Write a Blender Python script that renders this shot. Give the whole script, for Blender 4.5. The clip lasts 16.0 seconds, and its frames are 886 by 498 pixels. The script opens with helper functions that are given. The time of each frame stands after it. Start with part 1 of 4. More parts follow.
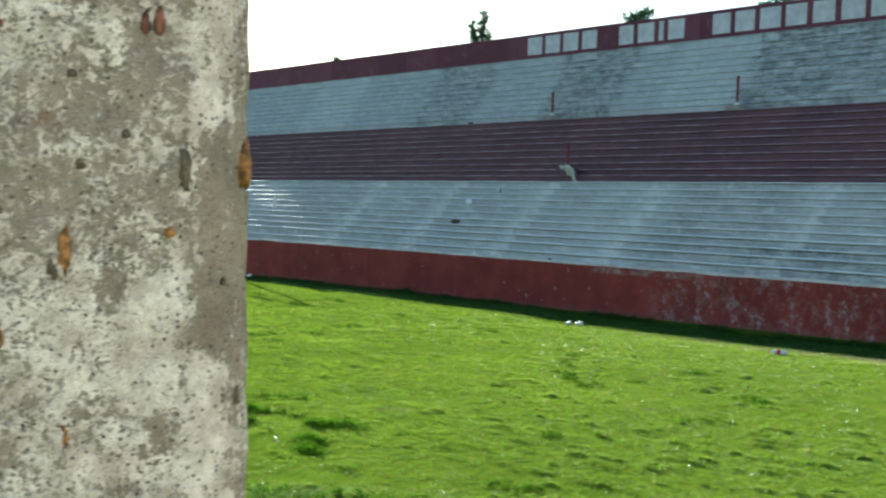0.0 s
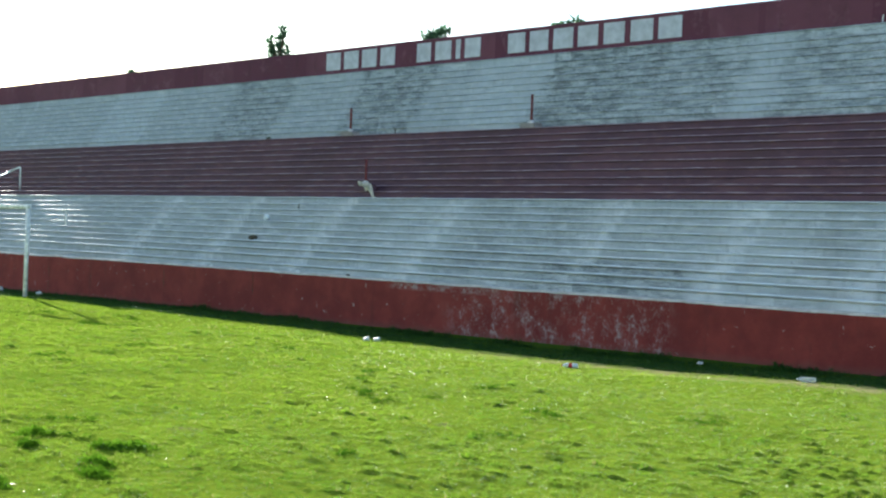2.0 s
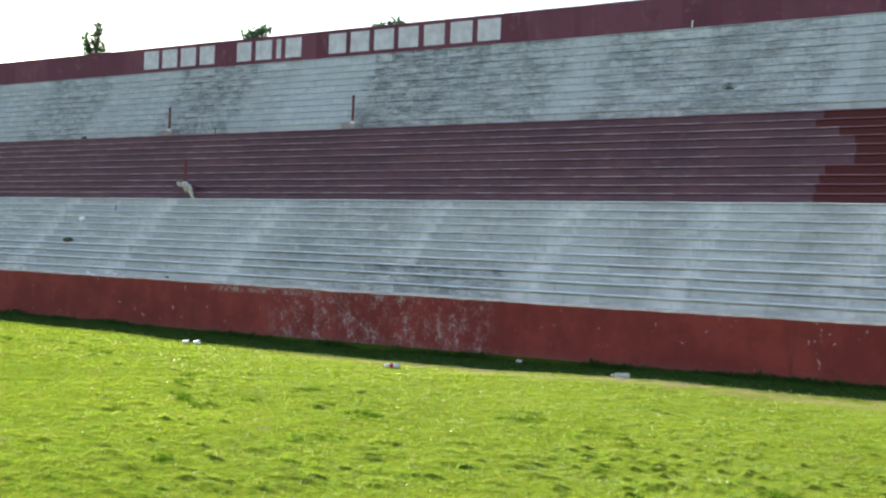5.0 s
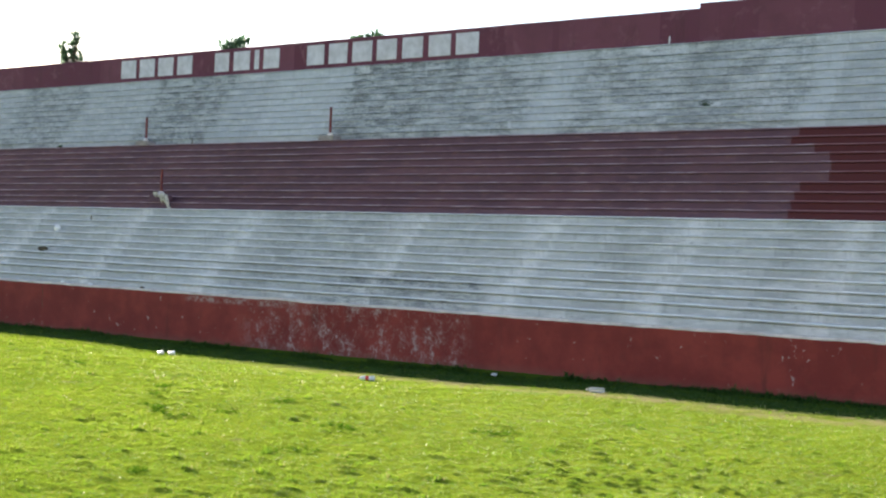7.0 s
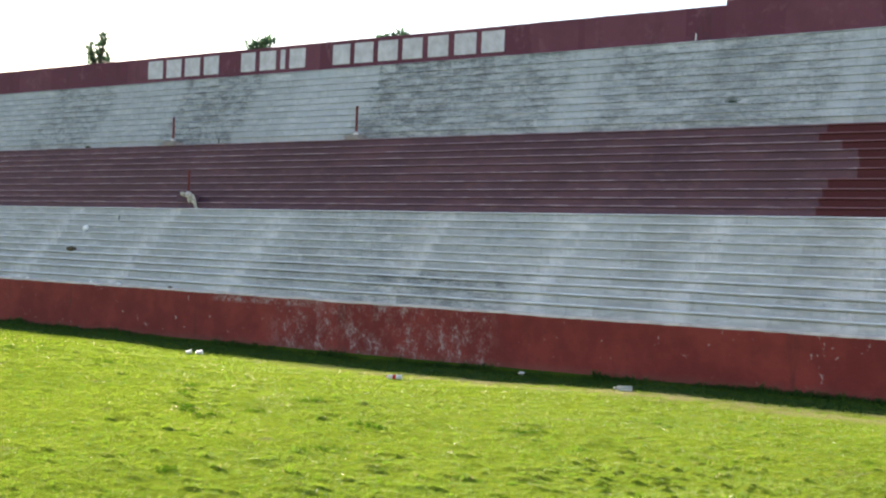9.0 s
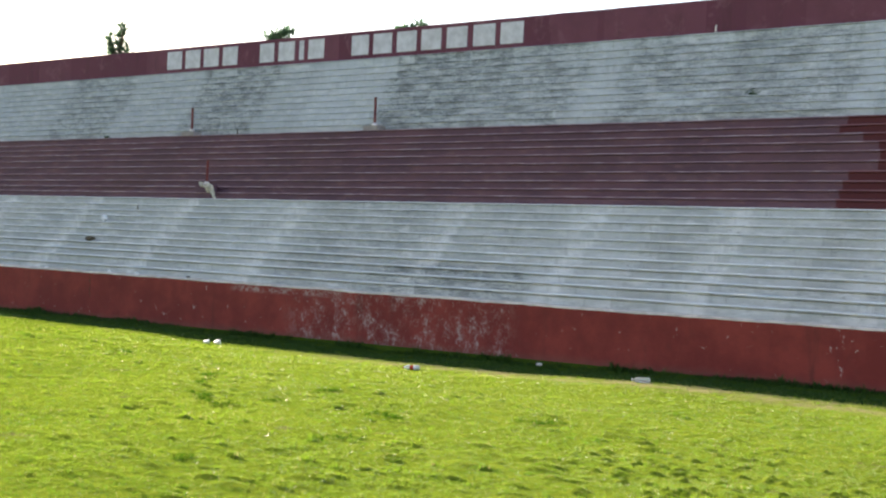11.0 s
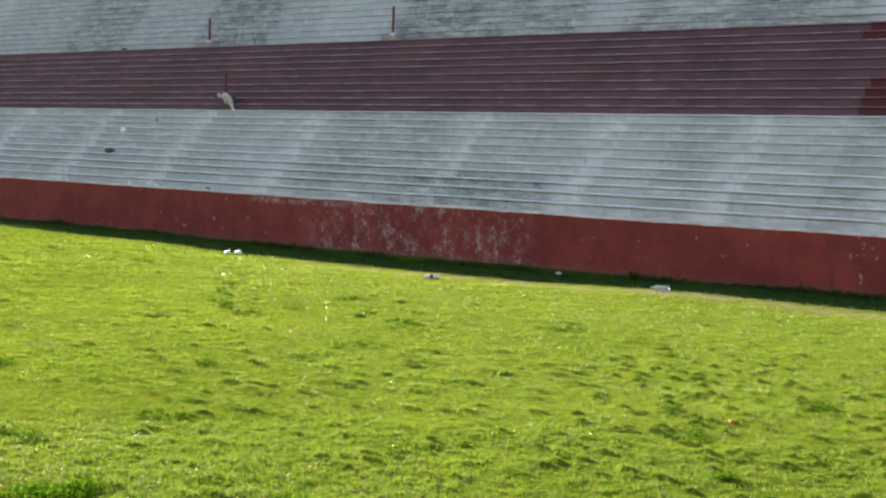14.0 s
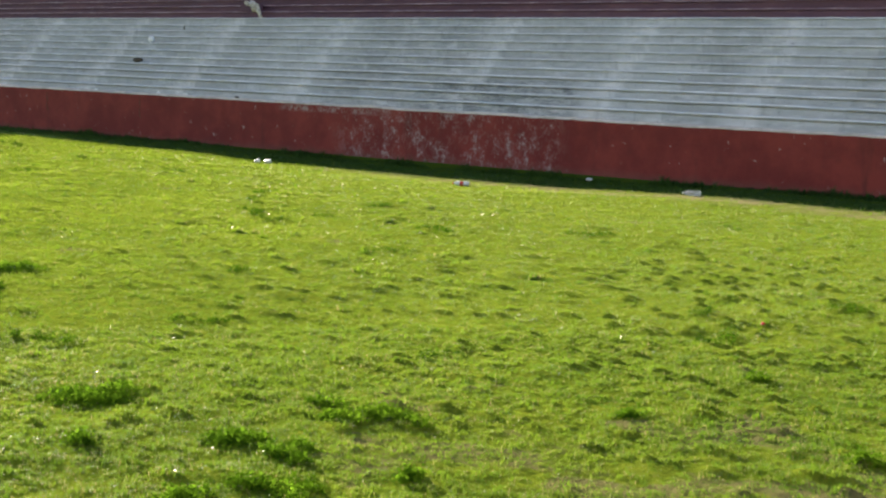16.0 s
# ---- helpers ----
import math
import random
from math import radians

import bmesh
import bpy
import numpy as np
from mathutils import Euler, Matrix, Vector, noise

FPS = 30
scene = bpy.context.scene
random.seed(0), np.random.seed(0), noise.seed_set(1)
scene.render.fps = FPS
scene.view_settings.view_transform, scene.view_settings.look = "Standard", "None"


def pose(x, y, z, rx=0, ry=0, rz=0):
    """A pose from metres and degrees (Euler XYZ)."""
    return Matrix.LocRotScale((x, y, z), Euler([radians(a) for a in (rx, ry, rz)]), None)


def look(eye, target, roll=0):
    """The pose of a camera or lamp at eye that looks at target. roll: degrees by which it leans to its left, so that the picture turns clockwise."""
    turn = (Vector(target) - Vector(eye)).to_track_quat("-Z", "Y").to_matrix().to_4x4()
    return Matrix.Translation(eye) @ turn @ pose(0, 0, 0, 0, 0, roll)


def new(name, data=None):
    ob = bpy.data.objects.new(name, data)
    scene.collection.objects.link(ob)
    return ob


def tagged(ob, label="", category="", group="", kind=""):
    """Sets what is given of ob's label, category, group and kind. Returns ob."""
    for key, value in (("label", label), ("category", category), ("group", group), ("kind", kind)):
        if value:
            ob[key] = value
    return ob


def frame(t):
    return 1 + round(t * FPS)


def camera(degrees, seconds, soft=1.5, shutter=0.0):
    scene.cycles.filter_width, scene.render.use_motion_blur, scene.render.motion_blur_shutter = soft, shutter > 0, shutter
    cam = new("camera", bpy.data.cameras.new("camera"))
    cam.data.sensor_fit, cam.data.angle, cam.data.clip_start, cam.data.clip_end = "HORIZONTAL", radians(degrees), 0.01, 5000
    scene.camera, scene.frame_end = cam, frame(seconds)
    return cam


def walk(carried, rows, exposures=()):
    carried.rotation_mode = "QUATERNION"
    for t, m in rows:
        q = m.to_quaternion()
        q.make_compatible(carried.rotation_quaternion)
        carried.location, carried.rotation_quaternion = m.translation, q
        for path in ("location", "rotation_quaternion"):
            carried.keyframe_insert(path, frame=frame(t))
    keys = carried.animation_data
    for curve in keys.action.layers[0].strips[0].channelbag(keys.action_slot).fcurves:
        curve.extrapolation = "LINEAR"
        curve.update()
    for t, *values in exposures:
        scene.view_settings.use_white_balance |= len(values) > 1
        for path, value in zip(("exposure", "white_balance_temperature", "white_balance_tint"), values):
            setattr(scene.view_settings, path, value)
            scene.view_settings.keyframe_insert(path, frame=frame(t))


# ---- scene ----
cam = camera(35.05, 16.0, soft=2.2, shutter=0.3)
# seconds, eye x y z, Euler XYZ degrees
PATH = [
    (0.0, -0.0001, -0.0, 1.68, 89.126, -2.360, 53.212),
    (0.5, -0.0098, 0.0436, 1.6932, 89.436, -2.614, 49.623),
    (1.0, 0.0164, 0.077, 1.6964, 89.992, -1.914, 47.539),
    (1.5, 0.0237, 0.0487, 1.6952, 89.998, -2.238, 46.296),
    (2.0, 0.0349, 0.0505, 1.698, 90.076, -2.286, 45.082),
    (2.5, 0.0408, 0.0533, 1.6929, 90.053, -2.726, 44.003),
    (3.0, 0.0487, 0.0709, 1.7038, 90.136, -2.464, 42.608),
    (3.5, 0.0623, 0.0513, 1.7101, 90.186, -2.428, 41.345),
    (4.0, 0.075, 0.0465, 1.6959, 90.251, -2.284, 40.064),
    (4.5, 0.0959, 0.042, 1.7065, 90.278, -2.112, 39.184),
    (5.0, 0.1072, 0.0478, 1.7159, 90.335, -1.887, 37.903),
    (7.5, 0.1119, 0.0135, 1.7316, 91.000, -2.480, 36.921),
    (8.0, 0.1176, 0.0175, 1.7277, 90.927, -2.550, 37.652),
    (8.5, 0.12, 0.0038, 1.7368, 90.812, -1.989, 38.147),
    (9.0, 0.1078, 0.0084, 1.7357, 90.761, -2.217, 37.976),
    (9.5, 0.1149, 0.0169, 1.7258, 90.601, -2.254, 38.685),
    (12.0, 0.0663, 0.0448, 1.6877, 90.193, -2.615, 38.762),
    (12.5, 0.0751, 0.0448, 1.6713, 89.528, -2.377, 39.314),
    (13.0, 0.0784, 0.0459, 1.6676, 88.664, -2.098, 39.273),
    (13.5, 0.0844, 0.0352, 1.6622, 87.782, -2.226, 39.405),
    (14.0, 0.0917, 0.0285, 1.6596, 86.810, -2.193, 39.488),
    (14.5, 0.0883, 0.0364, 1.6519, 85.620, -1.874, 39.745),
    (15.0, 0.0892, 0.0321, 1.6359, 84.954, -1.761, 39.769),
    (15.5, 0.0838, 0.0326, 1.635, 84.136, -2.033, 40.115),
    (16.0, 0.0761, 0.0442, 1.6233, 83.058, -1.698, 40.672),
]
# stops, kelvin, tint: the clip's camera opens up and warms as it pans
EXPOSURES = [(0.0, 1.65, 5750, 0), (1.0, 1.85, 5600, -1), (2.0, 1.98, 5950, 5), (3.0, 2.06, 6200, 10), (4.0, 2.14, 6500, 15), (5.0, 2.19, 6600, 17), (9.0, 2.22, 6900, 20), (12.5, 2.15, 7000, 21), (14.5, 2.03, 7050, 20), (16.0, 1.92, 7050, 20)]
walk(cam, [(t, pose(*p)) for t, *p in PATH], EXPOSURES)

# ---------------------------------------------------------------- light
SUN = Vector((-2.65, 1.0, 0.632)).normalized()
EL, AZ = math.asin(SUN.z), math.atan2(SUN.x, SUN.y)
world = bpy.data.worlds.new("sky")
scene.world = world
world.use_nodes = True
wn = world.node_tree.nodes
sky = wn.new("ShaderNodeTexSky")
sky.sky_type, sky.sun_disc = "NISHITA", False
sky.sun_elevation, sky.sun_rotation = EL, AZ
sky.air_density, sky.dust_density, sky.ozone_density = 1.0, 0.4, 1.0
wn["Background"].inputs["Strength"].default_value = 0.075
world.node_tree.links.new(sky.outputs[0], wn["Background"].inputs["Color"])
sun = new("sun", bpy.data.lights.new("sun", "SUN"))
sun.data.energy, sun.data.angle, sun.data.color = 5.0, radians(0.5), (1.0, 0.93, 0.8)
sun.matrix_world = look(SUN * 50, (0, 0, 0))

# ---------------------------------------------------------------- the stand's steps
X0, X1 = -62.0, 8.0
Y0, TREAD, STEPS = 20.5, 0.34, 33


def step_y(k):
    return Y0 + TREAD * k


def step_z(k, x=-14.0):
    z = 1.0 + 0.158 * k + 0.0031 * k * (k - 1) / 2
    if k == 32:
        z += 0.06
    z += 0.05 * math.exp(-((k - 21) / 4) ** 2) + 0.045 * math.exp(-((k - 11) / 3) ** 2)
    # the lower flight sits a little high towards its far end; both lower flights sag between their ends
    far = min(max((-8.0 - x) / 21.0, 0.0), 1.5)
    z += (0.036 + 0.05 * far) * min(k / 2.0, 1.0) * min(max((10.4 - k) / 2.5, 0.0), 1.0)
    z += (0.04 * far - 0.022) * math.exp(-((k - 11.2) / 1.3) ** 2)
    z += 0.06 * math.exp(-((k - 17) / 2.2) ** 2)
    return z - 0.004 * (x + 14.0) * (1 - k / 32)


# ---------------------------------------------------------------- materials


class Mat:
    """A small builder for node materials."""

    def __init__(self, name, rough=0.8, metal=0.0, spec=0.3):
        self.m = bpy.data.materials.new(name)
        self.m.use_nodes = True
        self.t = self.m.node_tree
        self.b = self.t.nodes["Principled BSDF"]
        self.set(self.b, "Roughness", rough)
        self.set(self.b, "Metallic", metal)
        self.set(self.b, "Specular IOR Level", spec)

    def set(self, node, key, value):
        s = node.inputs[key]
        if isinstance(value, bpy.types.NodeSocket):
            self.t.links.new(value, s)
        else:
            s.default_value = value

    def node(self, kind, **ins):
        n = self.t.nodes.new(kind)
        for k, v in ins.items():
            self.set(n, k, v)
        return n

    def pos(self):
        return self.node("ShaderNodeNewGeometry").outputs["Position"]

    def xyz(self):
        n = self.node("ShaderNodeSeparateXYZ", Vector=self.pos())
        return n.outputs

    def scaled(self, v, s):
        n = self.t.nodes.new("ShaderNodeVectorMath")
        n.operation = "MULTIPLY"
        self.set(n, 0, v)
        n.inputs[1].default_value = s
        return n.outputs[0]

    def noise(self, scale, detail=4.0, rough=0.6, vec=None, dist=0.0):
        n = self.node("ShaderNodeTexNoise", Scale=scale, Detail=detail, Roughness=rough, Distortion=dist)
        self.set(n, "Vector", vec if vec is not None else self.pos())
        return n.outputs["Fac"]

    def voronoi(self, scale, vec=None):
        n = self.node("ShaderNodeTexVoronoi", Scale=scale)
        self.set(n, "Vector", vec if vec is not None else self.pos())
        return n.outputs["Distance"]

    def math(self, op, a, b=0.0, clamp=False):
        n = self.t.nodes.new("ShaderNodeMath")
        n.operation, n.use_clamp = op, clamp
        self.set(n, 0, a)
        self.set(n, 1, b)
        return n.outputs[0]

    def ramp(self, v, lo, hi, a=0.0, b=1.0):
        n = self.t.nodes.new("ShaderNodeMapRange")
        n.interpolation_type = "SMOOTHSTEP"
        for k, x in zip(("Value", "From Min", "From Max", "To Min", "To Max"), (v, lo, hi, a, b)):
            self.set(n, k, x)
        return n.outputs[0]

    def band(self, v, lo, hi, soft):
        """1 between lo and hi, falling to 0 over soft."""
        return self.math("MULTIPLY", self.ramp(v, lo - soft, lo + soft), self.ramp(v, hi - soft, hi + soft, 1.0, 0.0))

    def mix(self, f, a, b, mode="MIX"):
        n = self.t.nodes.new("ShaderNodeMix")
        n.data_type, n.blend_type = "RGBA", mode
        self.set(n, 0, f)
        for i, c in ((6, a), (7, b)):
            self.set(n, i, (*c, 1.0) if isinstance(c, tuple) and len(c) == 3 else c)
        return n.outputs[2]

    def colour(self, c):
        self.set(self.b, "Base Color", (*c, 1.0) if isinstance(c, tuple) else c)
        return self

    def bump(self, h, strength=0.3, dist=0.01):
        n = self.node("ShaderNodeBump", Strength=strength, Distance=dist, Height=h)
        self.set(self.b, "Normal", n.outputs[0])
        return self

    def random(self):
        return self.node("ShaderNodeObjectInfo").outputs["Random"]

    def island(self):
        return self.node("ShaderNodeNewGeometry").outputs["Random Per Island"]


def plain(name, c, rough=0.6, metal=0.0, vary=0.15, scale=8.0):
    """A painted or plain surface with slight stains and relief."""
    m = Mat(name, rough, metal)
    n = m.noise(scale, 5.0, 0.65)
    dark = tuple(x * (1 - vary * 2) for x in c)
    light = tuple(min(1.0, x * (1 + vary)) for x in c)
    m.colour(m.mix(m.ramp(n, 0.3, 0.7), dark, light))
    m.bump(m.noise(scale * 12, 3.0), 0.15, 0.004)
    return m.m


def step_grey():
    """Old whitewash on concrete: bays of mould, bays of fresher paint, pale runs down the lower flight."""
    m = Mat("whitewashed_concrete", 0.85, spec=0.15)
    x, y, z = m.xyz()
    skew = m.math("POWER", 2.718, m.math("MULTIPLY", m.math("SUBTRACT", y, 28.0), -0.021))
    u = m.math("MULTIPLY", x, skew)
    rough_u = m.math("ADD", u, m.math("MULTIPLY", m.math("SUBTRACT", m.noise(1.1, 5.0, 0.65), 0.5), 1.5))
    upper = m.ramp(z, 4.2, 4.6)
    bays = 0.0
    for a, b, k in ((-39.5, -36.3, 0.75), (-32.9, -29.7, 0.9), (-25.1, -22.0, 1.0), (-22.0, -18.8, 0.85), (-17.7, -11.75, 0.75)):
        bays = m.math("MAXIMUM", bays, m.math("MULTIPLY", m.band(rough_u, a, b, 0.25), k))
    bays = m.math("MULTIPLY", bays, upper)
    low = m.math("MULTIPLY", m.band(rough_u, -21.5, -17.3, 0.3), m.ramp(z, 1.7, 1.55, 0.15, 0.85))
    low = m.math("MAXIMUM", low, m.math("MULTIPLY", m.band(rough_u, -24.6, -21.0, 0.8), 0.4))
    low = m.math("MULTIPLY", low, m.ramp(z, 3.2, 3.0))
    mould = m.math("MAXIMUM", bays, low)
    row = m.scaled(m.pos(), (0.85, 0.6, 4.2))
    blot = m.noise(2.3, 6.0, 0.75, row)
    fine = m.noise(11.0, 6.0, 0.75, row)
    both = m.math("ADD", m.math("MULTIPLY", blot, 0.6), m.math("MULTIPLY", fine, 0.4))
    # blocks in each row that took the weather differently
    course = m.math("FLOOR", m.math("DIVIDE", m.math("SUBTRACT", y, Y0 - 0.01), TREAD))
    stone = m.node("ShaderNodeTexVoronoi", Scale=1.0)
    m.set(stone, "Vector", m.node("ShaderNodeCombineXYZ", X=m.math("MULTIPLY", x, 1.7), Y=m.math("MULTIPLY", course, 7.3)).outputs[0])
    worn = m.node("ShaderNodeSeparateColor", Color=stone.outputs["Color"]).outputs[1]
    both = m.math("ADD", both, m.math("MULTIPLY", m.math("SUBTRACT", worn, 0.5), 0.06))
    amount = m.math("MULTIPLY", m.ramp(both, 0.4, 0.62), m.math("ADD", m.math("MULTIPLY", mould, 0.72), 0.16), True)
    # paint of different days
    bay = m.node("ShaderNodeTexVoronoi", Scale=1.0)
    wide = m.node("ShaderNodeCombineXYZ", X=m.math("MULTIPLY", u, 0.4))
    m.set(bay, "Vector", wide.outputs[0])
    tone = m.node("ShaderNodeSeparateColor", Color=bay.outputs["Color"]).outputs[0]
    base = m.mix(upper, m.mix(tone, (0.415, 0.435, 0.44), (0.49, 0.512, 0.518)), m.mix(tone, (0.435, 0.467, 0.51), (0.525, 0.56, 0.608)))
    base = m.mix(m.ramp(m.noise(2.2, 5.0, 0.65, row), 0.45, 0.7, 0.0, 0.6), base, (0.7, 0.715, 0.73))
    soft_u = m.math("ADD", u, m.math("MULTIPLY", m.math("SUBTRACT", m.noise(1.6, 4.0), 0.5), 0.6))
    runs = 0.0
    for c in (-38.5, -34.2, -29.9, -25.6, -20.3, -16.5, -13.0, -9.6):
        runs = m.math("MAXIMUM", runs, m.math("MULTIPLY", m.ramp(soft_u, c - 0.9, c), m.ramp(soft_u, c + 0.1, c + 0.35, 1.0, 0.0)))
    runs = m.math("MULTIPLY", runs, m.math("MULTIPLY", m.ramp(z, 3.3, 3.0), m.ramp(m.noise(2.5, 4.0), 0.3, 0.6)))
    base = m.mix(m.math("MULTIPLY", runs, 0.6), base, (0.8, 0.795, 0.8))
    base = m.mix(m.math("MULTIPLY", m.math("MULTIPLY", upper, worn), 0.14), base, (0.3, 0.32, 0.345))
    drip = m.noise(7.0, 4.0, 0.6, m.scaled(m.pos(), (1.0, 0.15, 0.1)))
    base = m.mix(m.ramp(drip, 0.52, 0.75, 0.0, 0.4), base, (0.28, 0.29, 0.3))
    speck = m.ramp(m.noise(16.0, 4.0, 0.7, m.scaled(m.pos(), (0.45, 1.0, 1.6))), 0.58, 0.7, 0.0, 0.55)
    base = m.mix(speck, base, (0.22, 0.225, 0.235))
    m.colour(m.mix(amount, base, (0.11, 0.125, 0.134)))
    m.bump(m.noise(30.0, 5.0), 0.35, 0.01)
    return m.m


def fresh_bay(m):
    """1 where the maroon flight was repainted; its border jumps from step to step."""
    x, y, z = m.xyz()
    # (height of a tread, how much further the fresh paint reaches on the step above it)
    edge = -10.42
    for k, dx in ((13, -0.08), (14, -0.11), (15, -0.03), (16, 0.44), (17, -0.1), (18, -0.17), (19, -0.46), (20, -0.63)):
        edge = m.math("ADD", edge, m.math("MULTIPLY", m.ramp(z, step_z(k - 1, -10.5) + 0.02, step_z(k - 1, -10.5) + 0.025), dx))
    w = m.math("SUBTRACT", x, edge)
    w = m.math("ADD", w, m.math("MULTIPLY", m.math("SUBTRACT", m.noise(3.0, 2.0), 0.5), 0.14))
    return m.ramp(w, -0.02, 0.02)


def step_purple():
    """Faded maroon paint, with a fresher red bay at one end."""
    m = Mat("maroon_paint", 0.75)
    fresh = fresh_bay(m)
    base = m.mix(m.ramp(m.noise(0.7, 4.0), 0.35, 0.7), (0.105, 0.054, 0.078), (0.15, 0.073, 0.096))
    base = m.mix(m.ramp(m.noise(3.0, 6.0, 0.7, m.scaled(m.pos(), (0.7, 1.0, 2.0))), 0.48, 0.7, 0.0, 0.75), base, (0.185, 0.1, 0.115))
    base = m.mix(m.ramp(m.noise(0.33, 3.0), 0.5, 0.66, 0.0, 0.7), base, (0.112, 0.058, 0.072))
    base = m.mix(fresh, base, (0.095, 0.02, 0.025))
    chips = m.ramp(m.noise(11.0, 5.0, 0.7), 0.68, 0.74, 0.0, 0.5)
    m.colour(m.mix(chips, base, (0.3, 0.27, 0.27)))
    m.bump(m.noise(28.0, 5.0), 0.3, 0.01)
    return m.m


def wall_red():
    """Brick-red limewash on render, flaking to white where an old notice was."""
    m = Mat("brick_red_limewash", 0.85)
    x, y, z = m.xyz()
    base = m.mix(m.ramp(m.noise(0.9, 6.0, 0.7), 0.35, 0.65), (0.18, 0.028, 0.025), (0.255, 0.044, 0.036))
    base = m.mix(m.ramp(m.noise(5.0, 6.0, 0.7), 0.5, 0.75, 0.0, 0.4), base, (0.15, 0.035, 0.03))
    runs = m.noise(2.2, 5.0, 0.7, m.scaled(m.pos(), (1.0, 1.0, 0.12)))
    base = m.mix(m.ramp(runs, 0.55, 0.75, 0.0, 0.55), base, (0.075, 0.026, 0.022))
    # flakes in upright clusters, soft where the paint is only thin
    stretch = m.scaled(m.pos(), (1.0, 1.0, 0.75))
    cluster = m.ramp(m.noise(2.3, 3.0, 0.6, m.scaled(m.pos(), (1.0, 1.0, 0.7))), 0.42, 0.62)
    bits = m.math("ADD", m.math("MULTIPLY", m.noise(9.0, 6.0, 0.7, stretch), 0.6), m.math("MULTIPLY", m.noise(24.0, 4.0, 0.7, stretch), 0.4))
    bits = m.math("ADD", bits, m.math("MULTIPLY", cluster, 0.08))
    flake = m.math("MULTIPLY", m.ramp(bits, 0.56, 0.66), m.band(x, -20.1, -14.75, 0.15))
    thin = m.math("MULTIPLY", m.math("MULTIPLY", m.ramp(bits, 0.5, 0.62), 0.3), m.band(x, -20.3, -14.7, 0.3))
    flake = m.math("MAXIMUM", flake, thin)
    scuff = m.math("MULTIPLY", m.band(x, -21.9, -19.0, 0.35), m.band(z, 0.86, 0.97, 0.04))
    flake = m.math("MAXIMUM", flake, m.math("MULTIPLY", scuff, m.ramp(m.noise(7.0, 6.0, 0.75), 0.42, 0.58)))
    few = m.math("MULTIPLY", m.ramp(m.noise(7.0, 4.0, 0.65), 0.665, 0.7), 0.65)
    base = m.mix(m.math("MAXIMUM", m.math("MULTIPLY", flake, 0.66), few), base, (0.42, 0.36, 0.36))
    foot = m.math("MULTIPLY", m.ramp(m.math("ADD", z, m.math("MULTIPLY", m.noise(2.5, 4.0), 0.25)), 0.3, 0.1), 0.35)
    m.colour(m.mix(foot, base, (0.15, 0.09, 0.08)))
    m.bump(m.noise(18.0, 6.0), 0.5, 0.015)
    return m.m


def back_paint():
    m = Mat("dull_maroon_wall_paint", 0.8)
    x, y, z = m.xyz()
    pan = m.node("ShaderNodeTexVoronoi", Scale=1.0)
    m.set(pan, "Vector", m.scaled(m.pos(), (0.55, 0.0, 0.0)))
    tone = m.node("ShaderNodeSeparateColor", Color=pan.outputs["Color"]).outputs[1]
    base = m.mix(tone, (0.125, 0.034, 0.058), (0.175, 0.058, 0.085))
    base = m.mix(m.ramp(m.noise(1.6, 5.0), 0.4, 0.75, 0.0, 0.6), base, (0.12, 0.042, 0.06))
    base = m.mix(m.ramp(m.noise(1.1, 6.0, 0.75, None, 0.6), 0.54, 0.64, 0.0, 0.5), base, (0.23, 0.1, 0.125))
    runs = m.noise(3.0, 5.0, 0.7, m.scaled(m.pos(), (1.0, 1.0, 0.15)))
    m.colour(m.mix(m.ramp(runs, 0.55, 0.78, 0.0, 0.5), base, (0.075, 0.03, 0.036)))
    m.bump(m.noise(20.0, 5.0), 0.4, 0.012)
    return m.m


def concrete(name, c=(0.36, 0.35, 0.33)):
    m = Mat(name, 0.9)
    base = m.mix(m.ramp(m.noise(3.0, 6.0, 0.7), 0.3, 0.7), tuple(k * 0.6 for k in c), c)
    m.colour(m.mix(m.ramp(m.noise(14.0, 5.0), 0.55, 0.75, 0.0, 0.6), base, tuple(k * 0.45 for k in c)))
    m.bump(m.noise(40.0, 5.0), 0.5, 0.01)
    return m.m


